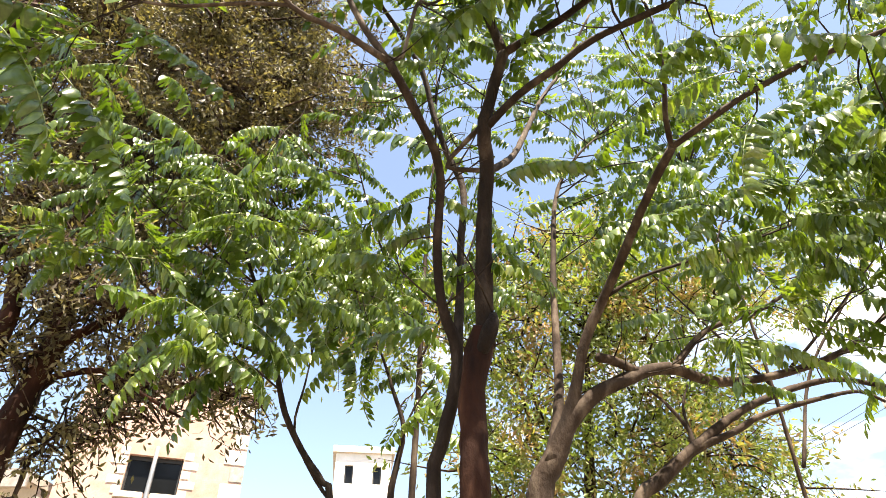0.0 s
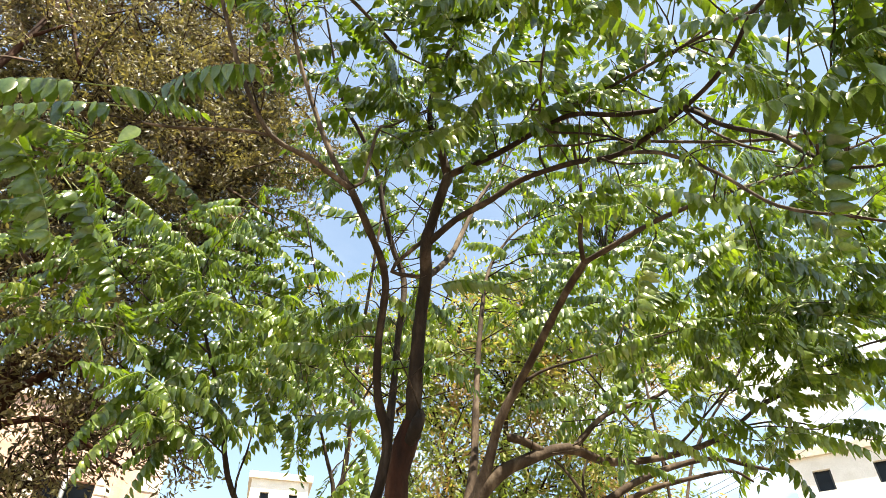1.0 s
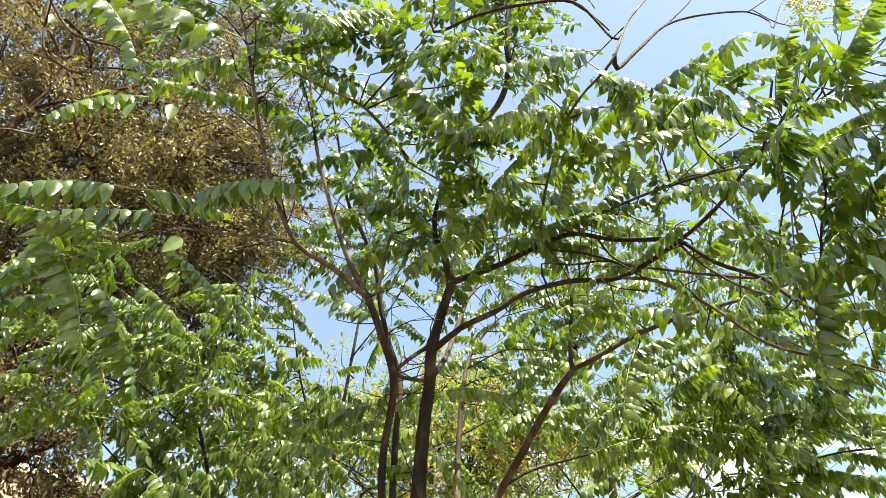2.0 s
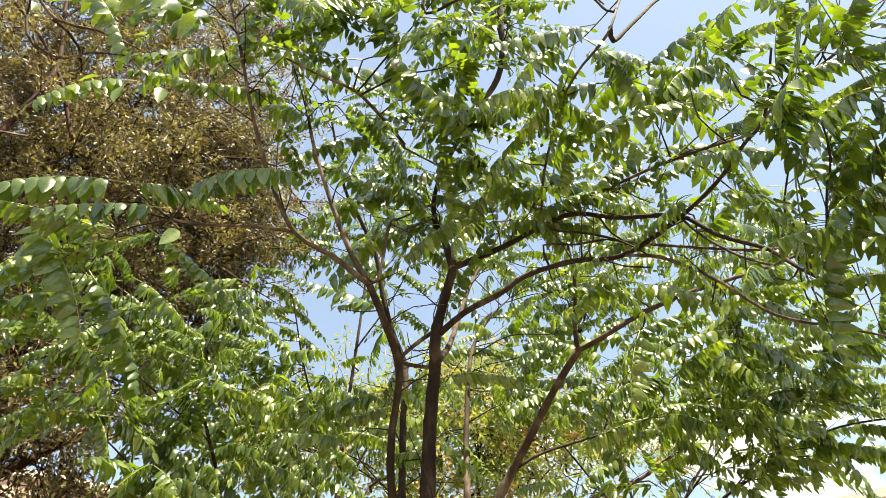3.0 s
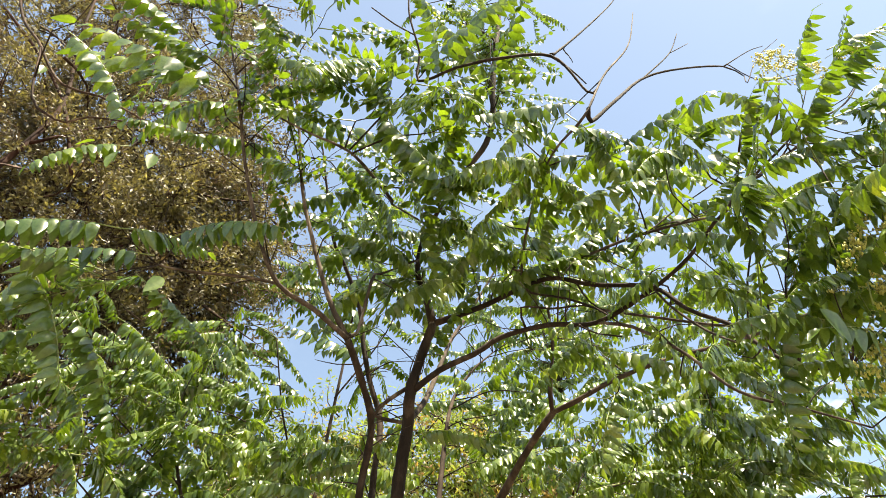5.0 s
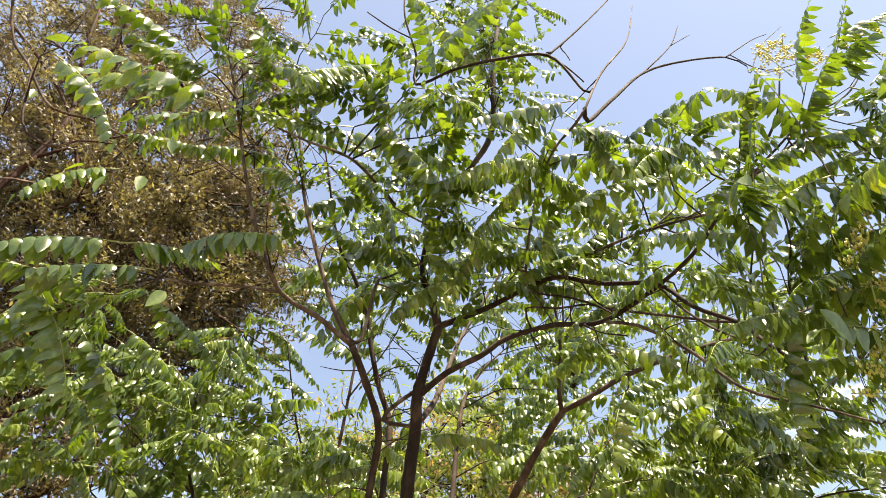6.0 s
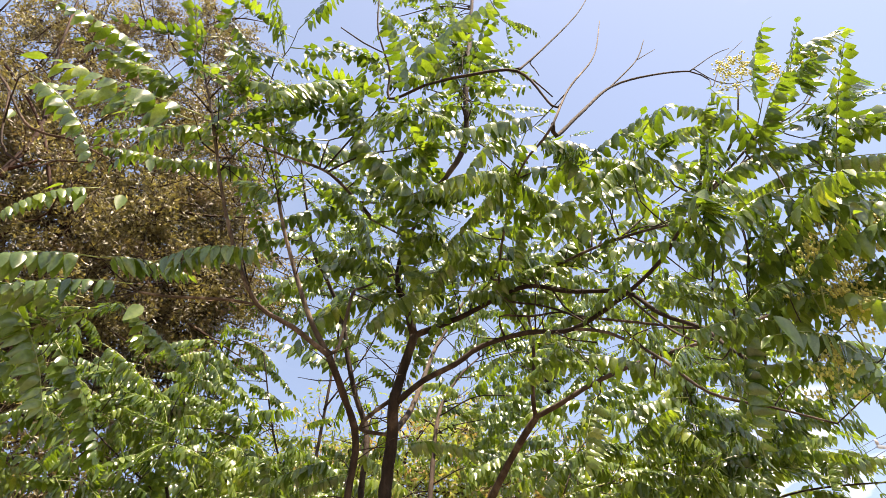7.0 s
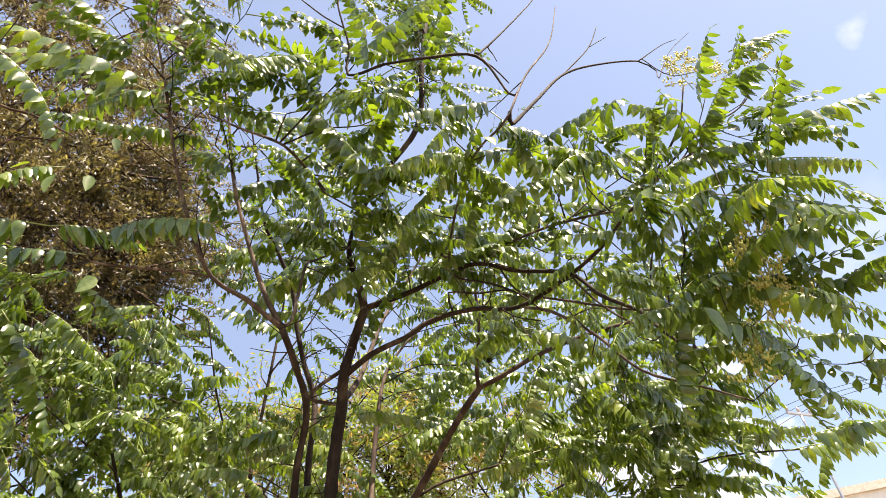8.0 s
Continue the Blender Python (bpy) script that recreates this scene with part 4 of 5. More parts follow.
bushy_tree = compound_tree("tree", "bushy young tree with thin stems and dense feathery leaves", BUSHY,
    [(-0.78, 2.80, 4.15, 7), (-1.15, 3.00, 4.24, 8), (-1.36, 2.70, 3.98, 7), (-1.44, 2.60, 3.68, 7), (-1.15, 2.80, 3.78, 8), (-0.87, 2.90, 3.84, 8), (-0.62, 3.00, 3.74, 7), (-0.34, 3.00, 3.63, 6), (-0.93, 2.90, 3.51, 8), (-1.20, 2.70, 3.38, 8), (-1.40, 2.50, 3.31, 7), (-0.14, 3.20, 3.92, 4), (-0.79, 3.20, 4.85, 5), (-1.46, 2.20, 3.60, 4), (-1.43, 2.00, 3.82, 3)]
    + [(-0.96, 2.70, 3.06, 6), (-0.78, 2.80, 3.12, 7), (-1.25, 2.70, 3.32, 6), (-0.64, 3.00, 3.23, 5), (-0.51, 3.20, 3.49, 5), (-0.71, 2.80, 2.87, 5), (-0.90, 2.60, 2.85, 5), (-0.49, 3.20, 3.06, 4), (-0.35, 3.30, 3.27, 4), (-0.20, 3.40, 3.54, 4), (-0.35, 3.40, 3.85, 4)]
    + [(-1.47, 2.00, 3.65, 3), (-1.24, 1.90, 3.90, 3), (-1.21, 2.20, 3.95, 3), (-1.05, 2.40, 3.88, 2)],
    TWIG, lambda p: p.y < 3.0, 41, (-0.2, 3.15, 0.0), leaf_size=(0.32, 0.50), lush=1.25, fall=(-0.9, 0.2))
SAPLING = [
    ("trunk", [(-0.11, 3.30, 2.43, .016), (-0.09, 3.30, 2.60, .015), (-0.06, 3.30, 2.79, .012), (-0.12, 3.30, 2.99, .010), (-0.17, 3.30, 3.14, .007), (-0.24, 3.30, 3.31, .004)]),
    ("limb", [(-0.07, 3.30, 2.76, .007), (-0.01, 3.30, 2.90, .006), (0.05, 3.30, 2.99, .004)]),
]
sapling = compound_tree("sapling", "thin sapling with hanging feathery leaves beside the trunk", SAPLING, [(-0.05, 3.30, 2.90, 3), (0.05, 3.30, 2.76, 2), (-0.14, 3.30, 3.14, 4), (0.03, 3.30, 3.11, 3), (-0.29, 3.30, 3.18, 3)],
    TWIG, lambda p: True, 53, (-0.05, 3.3, 0.0), leaf_size=(0.3, 0.42), lush=1.0, fall=(-1.4, -0.2))

SLENDER = [
    ("trunk", [(-0.08, 4.3, 2.4, 0.022), (-0.04, 4.3, 3.4, 0.019), (-0.02, 4.25, 4.2, 0.015), (0.06, 4.2, 5.6, 0.010), (0.07, 4.2, 6.6, 0.005)]),
    ("limb", [(-0.04, 4.25, 3.6, 0.010), (0.26, 4.2, 4.3, 0.008), (0.46, 4.2, 5.0, 0.005)]),
    ("limb", [(-0.04, 4.25, 3.9, 0.010), (-0.34, 4.1, 4.5, 0.008), (-0.55, 3.9, 5.2, 0.005)]),
    ("limb", [(0.01, 4.2, 4.9, 0.009), (0.36, 4.2, 5.6, 0.007), (0.55, 4.2, 6.2, 0.004)]),
]
slender_tree = compound_tree("tree", "slender pale-stemmed tree with airy feathery leaves", SLENDER, [(-0.78, 4.20, 5.99, 6), (-0.83, 4.00, 4.96, 6), (-0.30, 4.20, 6.21, 5), (-0.54, 4.00, 4.57, 6), (-0.24, 4.00, 4.22, 6), (-0.72, 3.80, 4.22, 6), (-1.05, 3.80, 4.94, 6), (-0.05, 4.20, 3.93, 4), (-1.02, 3.60, 4.26, 6), (-0.82, 4.10, 5.48, 5), (-0.77, 3.70, 3.89, 5), (-0.41, 4.00, 3.91, 4)]
    + [(-0.00, 4.60, 4.75, 6), (0.27, 4.60, 4.46, 6), (0.42, 4.80, 5.74, 4), (-0.56, 4.30, 4.61, 6), (-0.88, 4.20, 4.83, 6), (-0.25, 4.50, 4.40, 6), (-0.05, 4.60, 6.17, 4), (-0.44, 4.40, 6.40, 4), (0.32, 4.70, 6.17, 4), (0.98, 5.00, 5.09, 4), (-0.81, 4.30, 5.39, 4), (0.52, 4.90, 5.10, 4), (-0.82, 4.20, 4.18, 6), (-1.13, 4.00, 3.88, 6)]
    + [(-0.15, 4.09, 5.90, 4, 0.8), (0.42, 4.15, 7.20, 4, 0.8), (1.09, 4.31, 7.13, 4, 0.8), (0.21, 4.63, 6.73, 5, 0.8), (0.71, 4.16, 6.03, 3, 0.8), (-0.17, 4.92, 7.37, 3, 0.8), (0.08, 4.83, 7.33, 4, 0.8), (0.75, 4.98, 8.81, 5, 0.8), (-0.27, 4.84, 7.50, 3, 0.8), (1.13, 4.13, 6.91, 4, 0.8)]
    + [(-0.12, 3.84, 7.40, 4, 0.8), (0.97, 4.21, 6.95, 3, 0.8), (0.10, 3.54, 7.93, 3, 0.8), (1.22, 4.30, 7.40, 3, 0.8), (0.23, 3.56, 6.20, 3, 0.8), (0.04, 3.65, 7.82, 4, 0.8), (-0.14, 3.40, 7.49, 3, 0.8), (-0.01, 3.56, 6.55, 3, 0.8), (1.25, 4.20, 9.18, 4, 0.8), (1.47, 3.88, 9.91, 4, 0.8), (0.33, 3.55, 7.17, 3, 0.8), (-0.33, 4.12, 7.49, 4, 0.8), (-0.05, 3.79, 6.32, 3, 0.8), (1.41, 3.22, 9.08, 3, 0.8), (0.18, 3.35, 6.64, 4, 0.8), (0.21, 3.20, 5.67, 4, 0.8)],
    BARK_PALE, lambda p: False, 47, (-0.15, 4.4, 0.0), leaf_size=(0.40, 0.62), lush=1.1)

AIRY = [
    ("trunk", [(2.40, 4.55, 1.6, 0.016), (2.40, 4.55, 2.6, 0.014), (2.39, 4.5, 3.6, 0.012), (2.36, 4.5, 4.6, 0.010), (2.28, 4.6, 5.6, 0.005)]),
    ("limb", [(2.45, 4.55, 3.0, 0.013), (2.75, 4.6, 3.7, 0.011), (3.2, 4.5, 4.3, 0.009), (3.6, 4.4, 4.9, 0.004)]),
    ("limb", [(2.42, 4.5, 3.5, 0.012), (2.1, 4.7, 4.2, 0.009), (1.7, 4.8, 4.9, 0.005)]),
]
airy_tree = compound_tree("tree", "airy tree with pale stems and light feathery leaves", AIRY, [(2.27, 4.60, 5.38, 6), (2.68, 4.60, 5.05, 7), (3.26, 4.50, 5.65, 7), (3.18, 4.60, 4.75, 7), (3.86, 4.50, 5.19, 7), (3.99, 4.40, 5.89, 6), (4.49, 4.40, 5.67, 7), (4.33, 4.40, 5.00, 7), (5.32, 4.30, 6.16, 6), (5.01, 4.30, 5.27, 7), (2.94, 4.70, 6.11, 5), (2.36, 4.80, 4.77, 6), (2.08, 4.80, 6.21, 5), (1.71, 4.90, 6.08, 5), (3.47, 4.50, 6.43, 5), (4.42, 4.30, 6.67, 5)]
    + [(5.16, 4.20, 4.98, 6), (4.27, 4.30, 4.49, 6), (3.72, 4.40, 4.49, 6), (2.28, 4.80, 5.79, 5), (1.86, 4.80, 5.33, 5), (3.54, 4.50, 5.35, 5), (5.32, 4.20, 6.74, 4), (3.03, 4.60, 6.69, 4), (2.46, 4.70, 6.35, 4)]
    + [(1.72, 4.60, 7.18, 4), (2.30, 4.50, 7.59, 4), (2.85, 4.50, 7.40, 4), (3.47, 4.40, 7.72, 4), (2.97, 4.50, 6.95, 4), (1.34, 4.80, 6.75, 4), (1.94, 4.60, 6.68, 4), (3.93, 4.40, 7.22, 4), (1.08, 4.80, 7.25, 3), (2.47, 4.60, 7.04, 3)]
    + [(4.69, 5.00, 7.49, 5, 0.8), (5.13, 5.04, 8.33, 3, 0.8), (4.06, 4.31, 6.35, 4, 0.8), (5.67, 4.30, 8.22, 3, 0.8), (2.09, 4.48, 8.16, 4, 0.8), (2.35, 4.34, 6.34, 5, 0.8), (4.66, 5.17, 9.98, 3, 0.8), (3.34, 5.18, 9.29, 3, 0.8), (2.96, 4.74, 6.36, 5, 0.8), (5.62, 5.17, 10.00, 3, 0.8), (5.56, 4.50, 6.77, 4, 0.8), (3.26, 4.46, 6.26, 4, 0.8), (2.88, 4.20, 6.83, 5, 0.8), (5.65, 4.55, 9.78, 4, 0.8), (4.22, 4.68, 8.54, 5, 0.8), (3.13, 5.14, 9.02, 5, 0.8), (3.62, 4.75, 8.15, 4, 0.8), (3.15, 4.21, 6.96, 3, 0.8), (5.39, 5.15, 8.16, 3, 0.8), (5.22, 5.14, 7.13, 4, 0.8), (3.65, 4.45, 6.42, 4, 0.8), (2.50, 5.00, 7.07, 4, 0.8)]
    + [(1.76, 3.73, 6.53, 3, 0.8), (2.00, 4.60, 10.01, 3, 0.8), (2.92, 4.09, 10.43, 4, 0.8), (3.36, 4.43, 10.39, 3, 0.8), (2.83, 4.30, 7.96, 4, 0.8), (2.72, 4.33, 7.52, 4, 0.8), (1.60, 3.99, 7.16, 4, 0.8), (1.81, 3.83, 9.52, 3, 0.8), (3.06, 4.50, 8.62, 3, 0.8), (2.86, 3.64, 7.82, 3, 0.8), (1.75, 4.06, 7.15, 4, 0.8), (2.55, 4.48, 9.53, 3, 0.8)],
    BARK_PALE, lambda p: False, 97, (2.4, 4.55, 0.0), leaf_size=(0.40, 0.62), lush=1.1)

# ---- the overhanging boughs by the camera ----
BOUGH = [
    ("trunk", [(-2.38, -1.45, 2.2, 0.038), (-2.3, -1.3, 3.2, 0.031), (-2.1, -1.0, 4.3, 0.02), (-1.8, -0.6, 4.9, 0.012), (-1.5, -0.3, 5.0, 0.007)]),
    ("twig", [(-1.5, -0.3, 5.0, .006), (-1.42, 0.1, 4.6, .005), (-1.29, 0.50, 3.77, 0.0045), (-1.07, 0.50, 3.39, 0.004), (-0.95, 0.50, 3.23, 0.0038), (-0.85, 0.50, 3.21, 0.0033), (-0.73, 0.50, 3.15, 0.0022)]),
    ("twig", [(-1.07, 0.50, 3.39, 0.0035), (-0.99, 0.50, 3.15, 0.0033), (-0.93, 0.50, 3.09, 0.003), (-0.88, 0.50, 3.07, 0.0028), (-0.84, 0.50, 3.11, 0.0026), (-0.76, 0.50, 3.12, 0.002)]),
]
bough = compound_tree("tree", "slender tree with an overhanging twig of broad leaves", BOUGH, [(-1.28, 0.60, 3.79, 1), (-1.05, 0.55, 3.24, 1), (-0.72, 0.50, 3.00, 1)],
    BRUSH, lambda p: True, 61, (-2.4, -1.5, 0.0), leaf_size=(0.30, 0.40))
# broad leaflets that hang from the twig
for place, way, side, length in [
    ((-0.76, 0.50, 3.13), (0.3, -0.2, -0.9), (0.85, -0.6, 0.0), 0.13),
    ((-0.64, 0.52, 3.20), (0.3, 0.2, -0.8), (1, 0.3, 0), 0.1),
    ((-0.72, 0.48, 2.97), (0.05, -0.1, -1), (0.85, -0.6, 0.0), 0.15),
    ((-0.65, 0.50, 3.01), (0.1, 0, -1), (1, 0.3, 0), 0.12),
    ((-0.79, 0.50, 3.02), (-0.6, -0.1, -0.5), (0.85, -0.6, 0.0), 0.1),
    ((-1.04, 0.52, 3.33), (0.1, -0.1, -1), (0.9, 0.5, 0.1), 0.1),
]:
    broad_leaf(bough, place, way, side, length * 0.5)

# ---- the dark fine-leaved tree ----
OLD = []
OLD.append(("trunk", [(-2.09, 3.50, 2.79, .07), (-2.06, 3.50, 3.06, .065), (-2.02, 3.50, 3.39, .06), (-2.09, 3.50, 3.84, .055), (-2.24, 3.55, 4.51, .05), (-2.37, 3.60, 5.34, .04), (-2.45, 3.70, 6.44, .03), (-2.29, 3.80, 7.77, .02)]))
OLD.append(("limb", [(-2.26, 3.40, 3.20, .05), (-2.27, 3.40, 3.55, .05), (-2.39, 3.40, 4.02, .045), (-2.46, 3.40, 4.38, .04), (-2.44, 3.45, 4.78, .03), (-2.36, 3.60, 5.46, .02)]))
OLD.append(("limb", [(-2.57, 3.30, 3.95, .035), (-2.49, 3.35, 4.34, .032), (-2.40, 3.40, 4.63, .026), (-2.25, 3.50, 5.58, .02), (-2.43, 3.55, 6.42, .015), (-2.66, 3.60, 7.68, .01)]))
OLD.append(("limb", [(-2.00, 3.50, 3.35, .03), (-1.83, 3.55, 3.52, .026), (-1.72, 3.60, 3.65, .02), (-1.58, 3.70, 3.89, .012)]))
OLD.append(("limb", [(-1.99, 3.50, 3.15, .02), (-1.73, 3.55, 3.22, .016), (-1.51, 3.60, 3.11, .012), (-1.30, 3.70, 3.01, .008)]))
OLD.append(("limb", [(-2.79, 3.40, 5.43, .02), (-2.67, 3.40, 5.72, .018), (-2.57, 3.50, 6.32, .014), (-2.25, 3.60, 7.08, .01), (-1.67, 3.80, 7.85, .006)]))
OLD.append(("limb", [(-2.39, 3.50, 4.84, .018), (-2.23, 3.50, 5.21, .014), (-1.90, 3.60, 5.69, .01), (-1.39, 3.80, 6.23, .006)]))
OLD.append(("limb", [(-3.29, 3.40, 7.16, .02), (-3.31, 3.50, 8.24, .014), (-3.05, 3.60, 9.40, .008)]))
OLD.append(("limb", [(-2.76, 2.90, 5.31, .026), (-2.68, 2.95, 5.96, .023), (-2.70, 3.00, 6.70, .02), (-3.03, 3.05, 7.85, .016), (-3.37, 3.10, 9.40, .01)]))
OLD.append(("limb", [(-3.70, 2.90, 7.88, .012), (-3.14, 2.95, 7.27, .014), (-2.67, 3.00, 6.62, .015), (-2.30, 3.05, 5.82, .016)]))
OLD.append(("limb", [(-2.68, 2.95, 5.96, .014), (-2.37, 3.00, 6.36, .011), (-2.10, 3.10, 6.77, .007), (-1.95, 3.20, 7.48, .004)]))
old_tree = fine_tree("tree", "old tree with red-brown trunks and fine olive-brown foliage", OLD,
    [(-3.38, 3.50, 7.85, 1), (-2.85, 3.50, 6.10, 1), (-2.45, 3.60, 6.74, 1), (-3.07, 3.60, 9.08, 1), (-2.18, 3.80, 8.16, 1), (-1.46, 3.90, 6.93, 1), (-1.57, 3.80, 5.97, 1), (-2.28, 3.40, 4.82, 0.6), (-2.22, 3.50, 5.52, 1), (-1.96, 4.00, 10.01, 1), (-2.33, 4.00, 6.53, 1), (-1.84, 4.10, 6.99, 1), (-1.40, 4.10, 6.25, 1), (-1.01, 4.20, 6.69, 1), (-2.44, 3.60, 5.04, 1), (-2.34, 3.40, 3.90, 0.45), (-2.08, 3.50, 3.22, 0.35), (-1.68, 3.80, 3.22, 0.4), (-1.39, 3.90, 3.26, 0.45), (-1.73, 3.70, 3.01, 0.3), (-1.99, 3.70, 2.87, 0.4), (-2.12, 3.80, 4.78, 1), (-3.11, 3.50, 4.94, 1), (-2.43, 3.50, 4.16, 0.6)]
    + [(-4.15, 3.40, 8.51, 1), (-3.71, 3.60, 9.60, 1), (-2.95, 3.80, 10.39, 1), (-2.58, 3.70, 8.11, 1), (-2.89, 3.50, 7.14, 1), (-3.38, 3.40, 6.93, 1), (-1.96, 3.70, 6.47, 1), (-2.55, 3.50, 6.02, 1), (-1.81, 3.90, 8.44, 0.8), (-1.34, 4.00, 8.02, 0.7), (-1.28, 3.90, 5.56, 0.7), (-1.76, 3.70, 5.36, 0.9), (-2.23, 3.30, 4.26, 0.6), (-1.88, 3.30, 3.78, 0.6), (-1.33, 4.20, 7.13, 0.9), (-1.94, 4.00, 5.92, 0.9), (-2.70, 3.90, 7.07, 1), (-3.06, 3.50, 5.88, 1), (-1.46, 4.10, 5.75, 0.8), (-2.04, 3.60, 3.59, 0.4), (-1.67, 4.00, 3.42, 0.4), (-1.15, 4.00, 3.27, 0.35)]
    + [(-2.08, 3.90, 4.47, 0.6), (-1.54, 4.00, 4.22, 0.6), (-1.24, 4.10, 4.82, 0.8), (-1.82, 3.60, 3.65, 0.6), (-1.50, 4.00, 5.17, 0.8), (-1.93, 3.80, 4.94, 0.9), (-1.07, 4.10, 6.14, 0.7), (-1.94, 3.90, 7.49, 0.9), (-2.25, 4.00, 10.97, 0.9), (-1.47, 4.10, 9.44, 0.6)],
    BARK_RED, LEAF_FINE, 71, (-2.2, 3.5, 0.0), 0.047, 0.60, 5600, 52, 0.040, 0.18, 0.45)

# ---- the yellow-green tree behind ----
gold_tree = fine_tree("tree", "yellow-green tree with rust-coloured shoots", [
    ("trunk", [(1.6, 6.9, 2.0, 0.09), (1.5, 6.8, 3.0, 0.07), (1.6, 6.7, 4.2, 0.04), (1.7, 6.7, 5.2, 0.015)]),
    ("limb", [(1.5, 6.8, 2.8, 0.04), (1.1, 6.7, 3.6, 0.03), (0.9, 6.6, 4.6, 0.012)]),
    ("limb", [(1.5, 6.8, 3.0, 0.04), (2.2, 6.7, 3.6, 0.03), (2.7, 6.8, 4.5, 0.012)])],
    [(0.80, 6.50, 4.73, 1), (1.22, 6.50, 4.24, 1), (1.93, 6.60, 5.05, 1), (2.21, 6.60, 4.27, 1), (1.54, 6.50, 3.67, 1), (0.73, 6.40, 3.75, 1), (2.34, 6.50, 3.67, 1), (2.29, 6.80, 5.45, 1), (2.78, 6.80, 4.48, 1), (1.23, 6.80, 5.16, 1), (3.12, 7.00, 3.94, 1), (2.31, 6.60, 3.38, 1), (0.87, 6.50, 3.36, 1), (3.30, 7.00, 3.55, 1)]
    + [(0.33, 6.30, 5.35, 1), (0.79, 6.50, 5.79, 1), (1.19, 6.40, 5.56, 1), (1.63, 6.50, 5.89, 1), (2.11, 6.50, 5.56, 1), (2.63, 6.60, 5.52, 1), (3.33, 6.80, 5.76, 1), (1.95, 6.80, 6.42, 0.8), (-0.14, 6.20, 5.06, 1), (1.51, 6.90, 6.60, 0.6), (4.21, 7.00, 5.87, 1), (-0.60, 6.00, 4.98, 1)],
    BARK_PALE, LEAF_GOLD, 83, (1.6, 7.0, 0.0), 0.078, 0.66, 1900, 40, 0.07, 0.17)

# ---- buildings ----
house = tagged(new("house"), "cream rendered stone house with a dark two-pane window", "house")
house.location, house.rotation_euler = (-4.09, 14, 0), (0, 0, radians(20))
# the house's own axes: x to the left is minus, its front is y = 0
X0, Z1 = -3.4, 7.6
wx0, wx1, wz0, wz1 = -2.23, -1.20, 5.35, 6.09
for row in [((X0, 0, 0), (wx0, 0.35, Z1)), ((wx1, 0, 0), (0, 0.35, Z1)), ((wx0, 0, 0), (wx1, 0.35, wz0)), ((wx0, 0, wz1), (wx1, 0.35, Z1)),
    ((X0, 0.35, 0), (X0 + 0.35, 6, Z1)), ((-0.35, 0.35, 0), (0, 6, Z1)), ((X0 + 0.35, 5.65, 0), (-0.35, 6, Z1))]:
    boxes("wall", [row], CREAM, house)
boxes("roof", [((X0 - 0.08, -0.08, Z1), (0.08, 6.08, Z1 + 0.16))], PALE, house, "pale stone coping", 0.01)
win = boxes("window", [((wx0, 0.12, wz0), (wx0 + 0.04, 0.2, wz1)), ((wx1 - 0.04, 0.12, wz0), (wx1, 0.2, wz1)),
    ((wx0 + 0.04, 0.12, wz0), (wx1 - 0.04, 0.2, wz0 + 0.04)), ((wx0 + 0.04, 0.12, wz1 - 0.08), (wx1 - 0.04, 0.2, wz1))], DARKMETAL, house, "dark metal frame")
for a, e in ((wx0 + 0.04, -1.78), (-1.70, wx1 - 0.04)):
    boxes("pane", [((a, 0.15, wz0 + 0.04), (e, 0.16, wz1 - 0.08))], GLASS, win)
boxes("mullion", [((-1.78, 0.11, wz0 + 0.04), (-1.70, 0.21, wz1 - 0.08))], DARKMETAL, win)
v, f, c = tube([(-1.74, -0.07, 1.0, 0.045), (-1.74, -0.07, 4.0, 0.045), (-1.74, -0.07, 6.25, 0.045)], 10, 0.5, 0.0)
mesh_object("pipe", v, f, STEEL, house, "grey steel pipe up the wall")
boxes("sill", [((wx0 - 0.1, -0.1, wz0 - 0.12), (-1.81, 0.02, wz0)), ((-1.67, -0.1, wz0 - 0.12), (wx1 + 0.1, 0.02, wz0))], PALE, house, "pale stone sill", 0.008)
for k in range(21):
    w = 0.42 if k % 2 else 0.27
    z = 0.2 + k * 0.345
    boxes("quoin", [((-w, -0.015, z), (0.012, 0.02, z + 0.31))], GREYSTONE if k % 3 == 1 else PALE, house, "", 0.012)
for k in range(5):
    z = wz0 - 0.05 + k * 0.19
    w = 0.3 if k % 2 else 0.18
    boxes("stone", [((wx1 + 0.012, -0.015, z), (wx1 + w, 0.02, z + 0.17))], PALE, house, "", 0.012)
    boxes("stone", [((wx0 - w, -0.015, z), (wx0 - 0.012, 0.02, z + 0.17))], PALE, house, "", 0.012)

shed = tagged(new("outbuilding"), "low white-walled building with a sloping pale roof edge", "building")
shed.location = (-11, 13.2, 0)
boxes("wall", [((-4, 0, 0), (3.25, 0.3, 5.4)), ((-4, 0.3, 0), (-3.7, 7, 5.4)), ((2.95, 0.3, 0), (3.25, 7, 5.4)), ((-3.7, 6.7, 0), (2.95, 7, 5.4))], WHITE, shed)
boxes("roof", [((-4.3, -0.5, 5.4), (3.28, 7.3, 5.6))], PALE, shed, "pale roof slab", 0.02)
boxes("fascia", [((-4.35, -0.55, 5.28), (3.3, -0.5, 5.62))], GREYSTONE, shed, "weathered grey fascia")


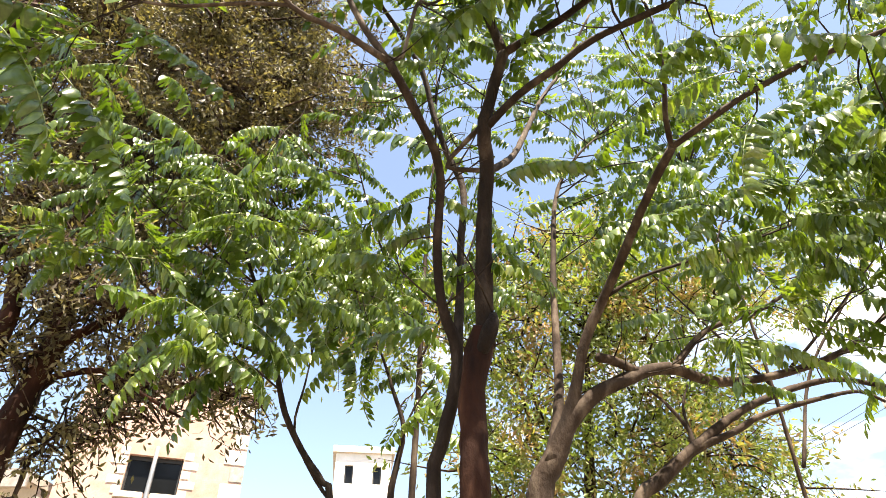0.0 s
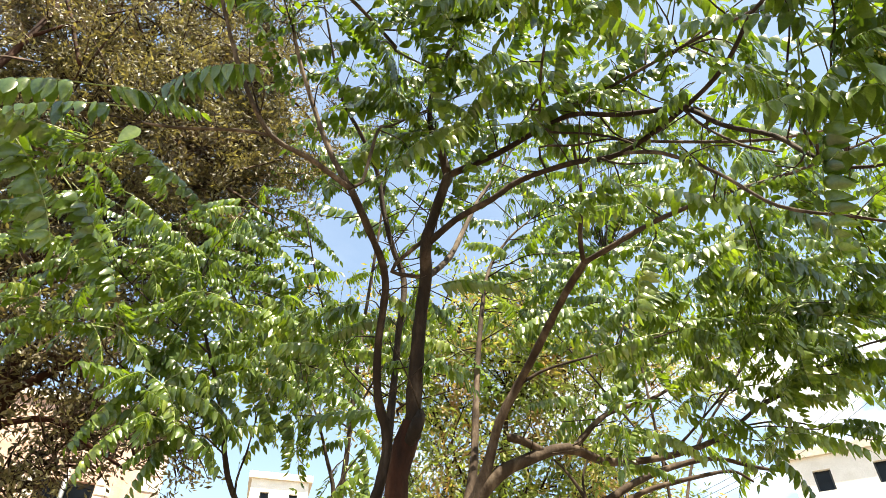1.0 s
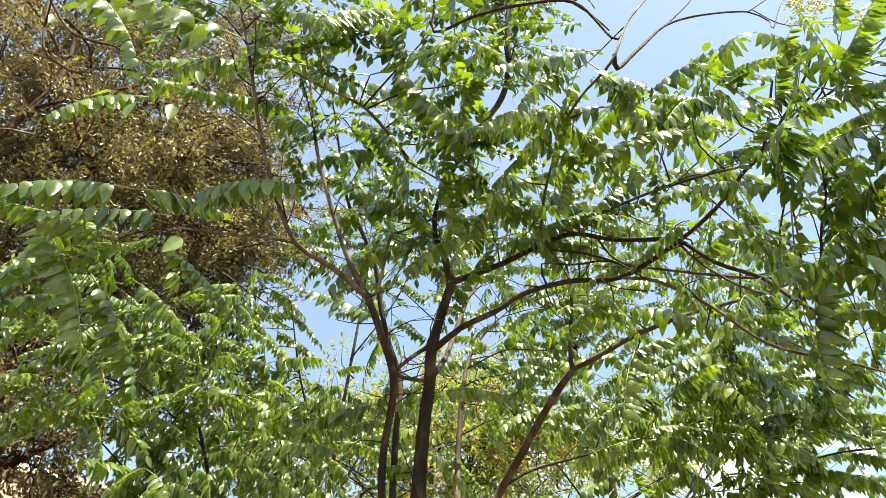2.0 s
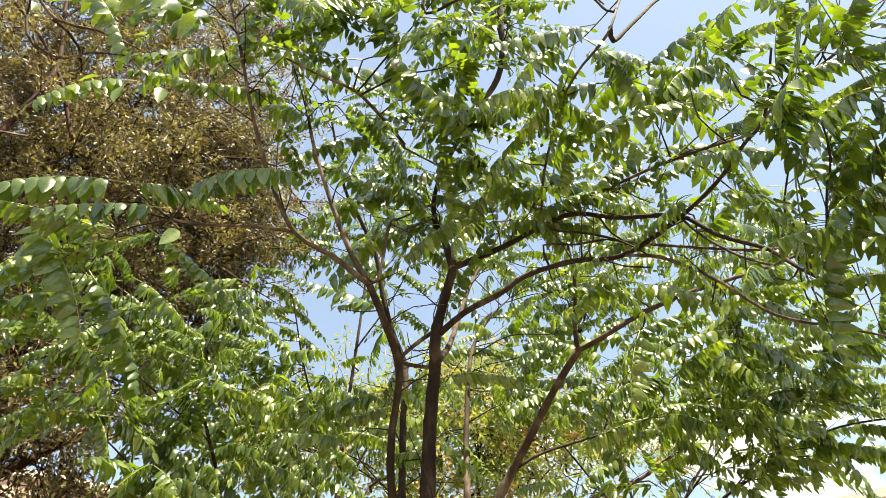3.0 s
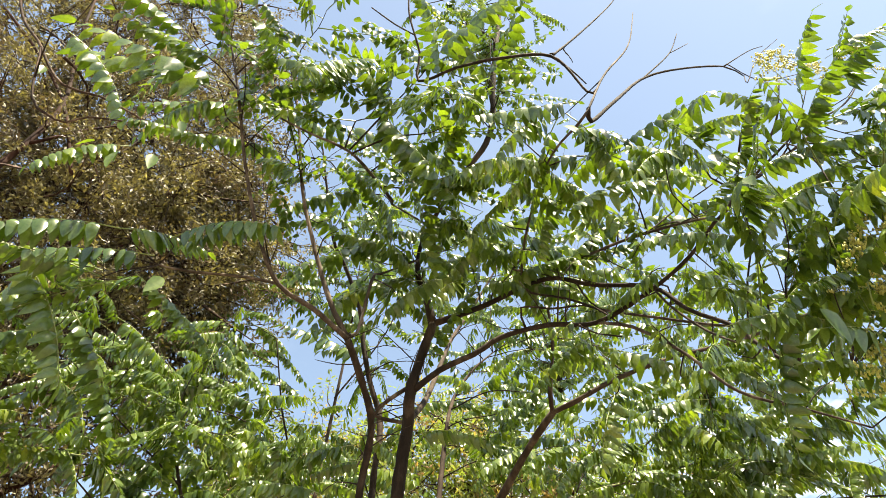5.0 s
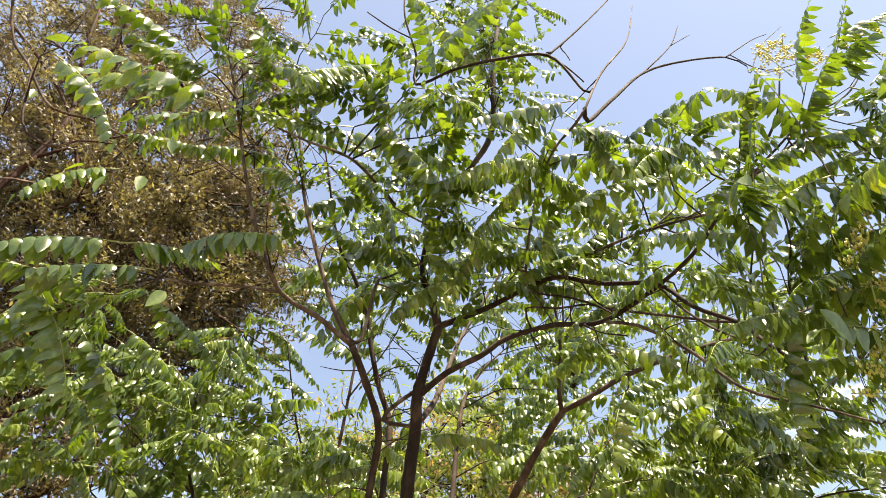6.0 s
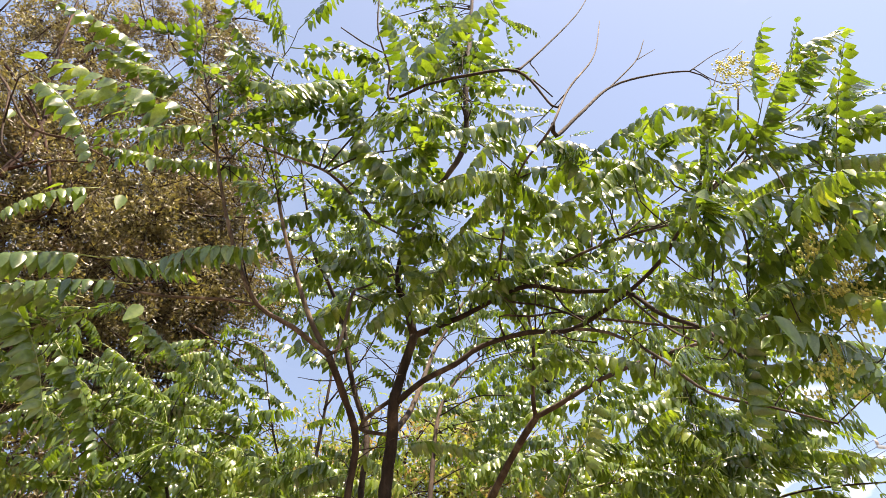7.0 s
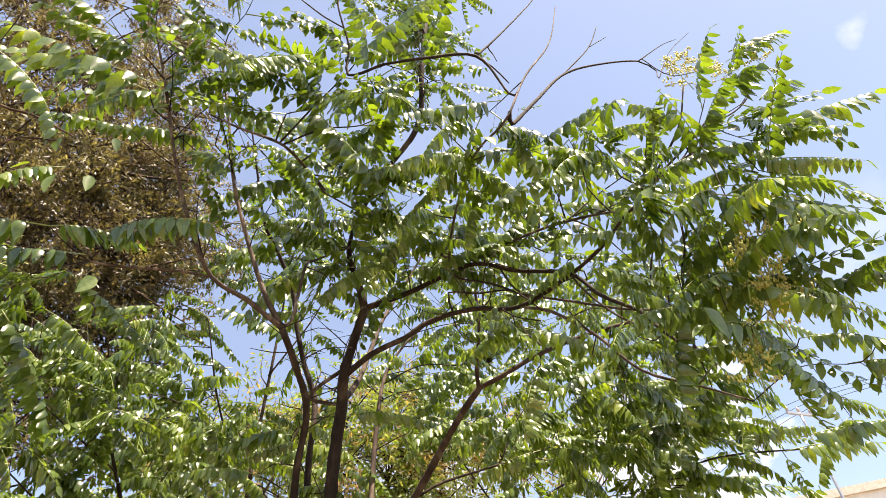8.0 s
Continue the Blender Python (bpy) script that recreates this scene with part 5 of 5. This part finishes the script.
def block(name, label, corner, turn, width, depth, top, storeys, cols):
    """A far flat-roofed house with rows of dark windows set into its front; corner is its front left corner on the ground."""
    b = tagged(new(name), label, "building")
    b.location, b.rotation_euler = (*corner, 0), (0, 0, radians(turn))
    h, w = top / storeys, width / cols
    ww, wh = w * 0.3, h * 0.36
    for s in range(storeys):
        z = s * h
        boxes("wall", [((0, 0, z), (width, 0.4, z + h * 0.4))], WHITE, b)
        boxes("wall", [((0, 0, z + h * 0.4 + wh), (width, 0.4, z + h))], WHITE, b)
        for c in range(cols + 1):
            a = 0 if c == 0 else (c - 0.5) * w + ww / 2
            e = width if c == cols else (c + 0.5) * w - ww / 2
            boxes("pier", [((a, 0, z + h * 0.4), (e, 0.4, z + h * 0.4 + wh))], WHITE, b)
        for c in range(cols):
            x, zz = (c + 0.5) * w, z + h * 0.4
            wdw = boxes("window", [((x - ww / 2, 0.2, zz), (x - ww / 2 + 0.08, 0.3, zz + wh)), ((x + ww / 2 - 0.08, 0.2, zz), (x + ww / 2, 0.3, zz + wh))], DARKMETAL, b)
            boxes("pane", [((x - ww / 2 + 0.08, 0.24, zz), (x + ww / 2 - 0.08, 0.26, zz + wh))], GLASS, wdw)
    for row in [((0, 0.4, 0), (0.4, depth, top)), ((width - 0.4, 0.4, 0), (width, depth, top)), ((0.4, depth - 0.4, 0), (width - 0.4, depth, top))]:
        boxes("wall", [row], WHITE, b)
    boxes("roof", [((-0.2, -0.2, top), (width + 0.2, depth + 0.2, top + 0.4))], PALE, b, "flat roof with a low parapet")
    return b


block("apartment_building", "far pale apartment building with a flat roof", (-6.6, 40), 8, 3.4, 9, 15.3, 5, 2)
block("apartment_building", "white apartment block with small dark windows", (21.3, 30), -38, 16, 11, 14.0, 5, 6)
pole = tagged(new("utility_pole"), "grey steel utility pole with a crossarm that carries thin cables", "utility pole")
pole.location = (23.7, 19.0, 0)
POLE = 15.7
v, f, c = tube([(0, 0, -0.2, 0.10), (0, 0, POLE * 0.5, 0.075), (0, 0, POLE, 0.05)], 8, 1.0, 0.0)
mesh_object("mast", v, f, STEEL, pole)
boxes("crossarm", [((-0.75, -0.05, POLE - 0.35), (0.75, 0.05, POLE - 0.23))], STEEL, pole, "", 0.01)
for x in (-0.65, 0.0, 0.65):
    v, f, c = tube([(x, 0, POLE - 0.23, 0.05), (x, 0, POLE - 0.08, 0.07), (x, 0, POLE + 0.06, 0.03)], 8, 0.05, 0.0)
    mesh_object("insulator", v, f, GREYSTONE, pole, "pale grey insulator")
    v, f, c = tube([(x + 40 * s * 0.39, 40 * s * -0.92, POLE + 0.05 - 3.0 * (1 - (2 * abs(s) - 1) ** 2), 0.012) for s in (-1, -0.75, -0.5, -0.25, 0, 0.25, 0.5, 0.75, 1)], 5, 1.0, 0.0)
    mesh_object("cable", v, f, DARKMETAL, pole, "thin dark overhead cable")
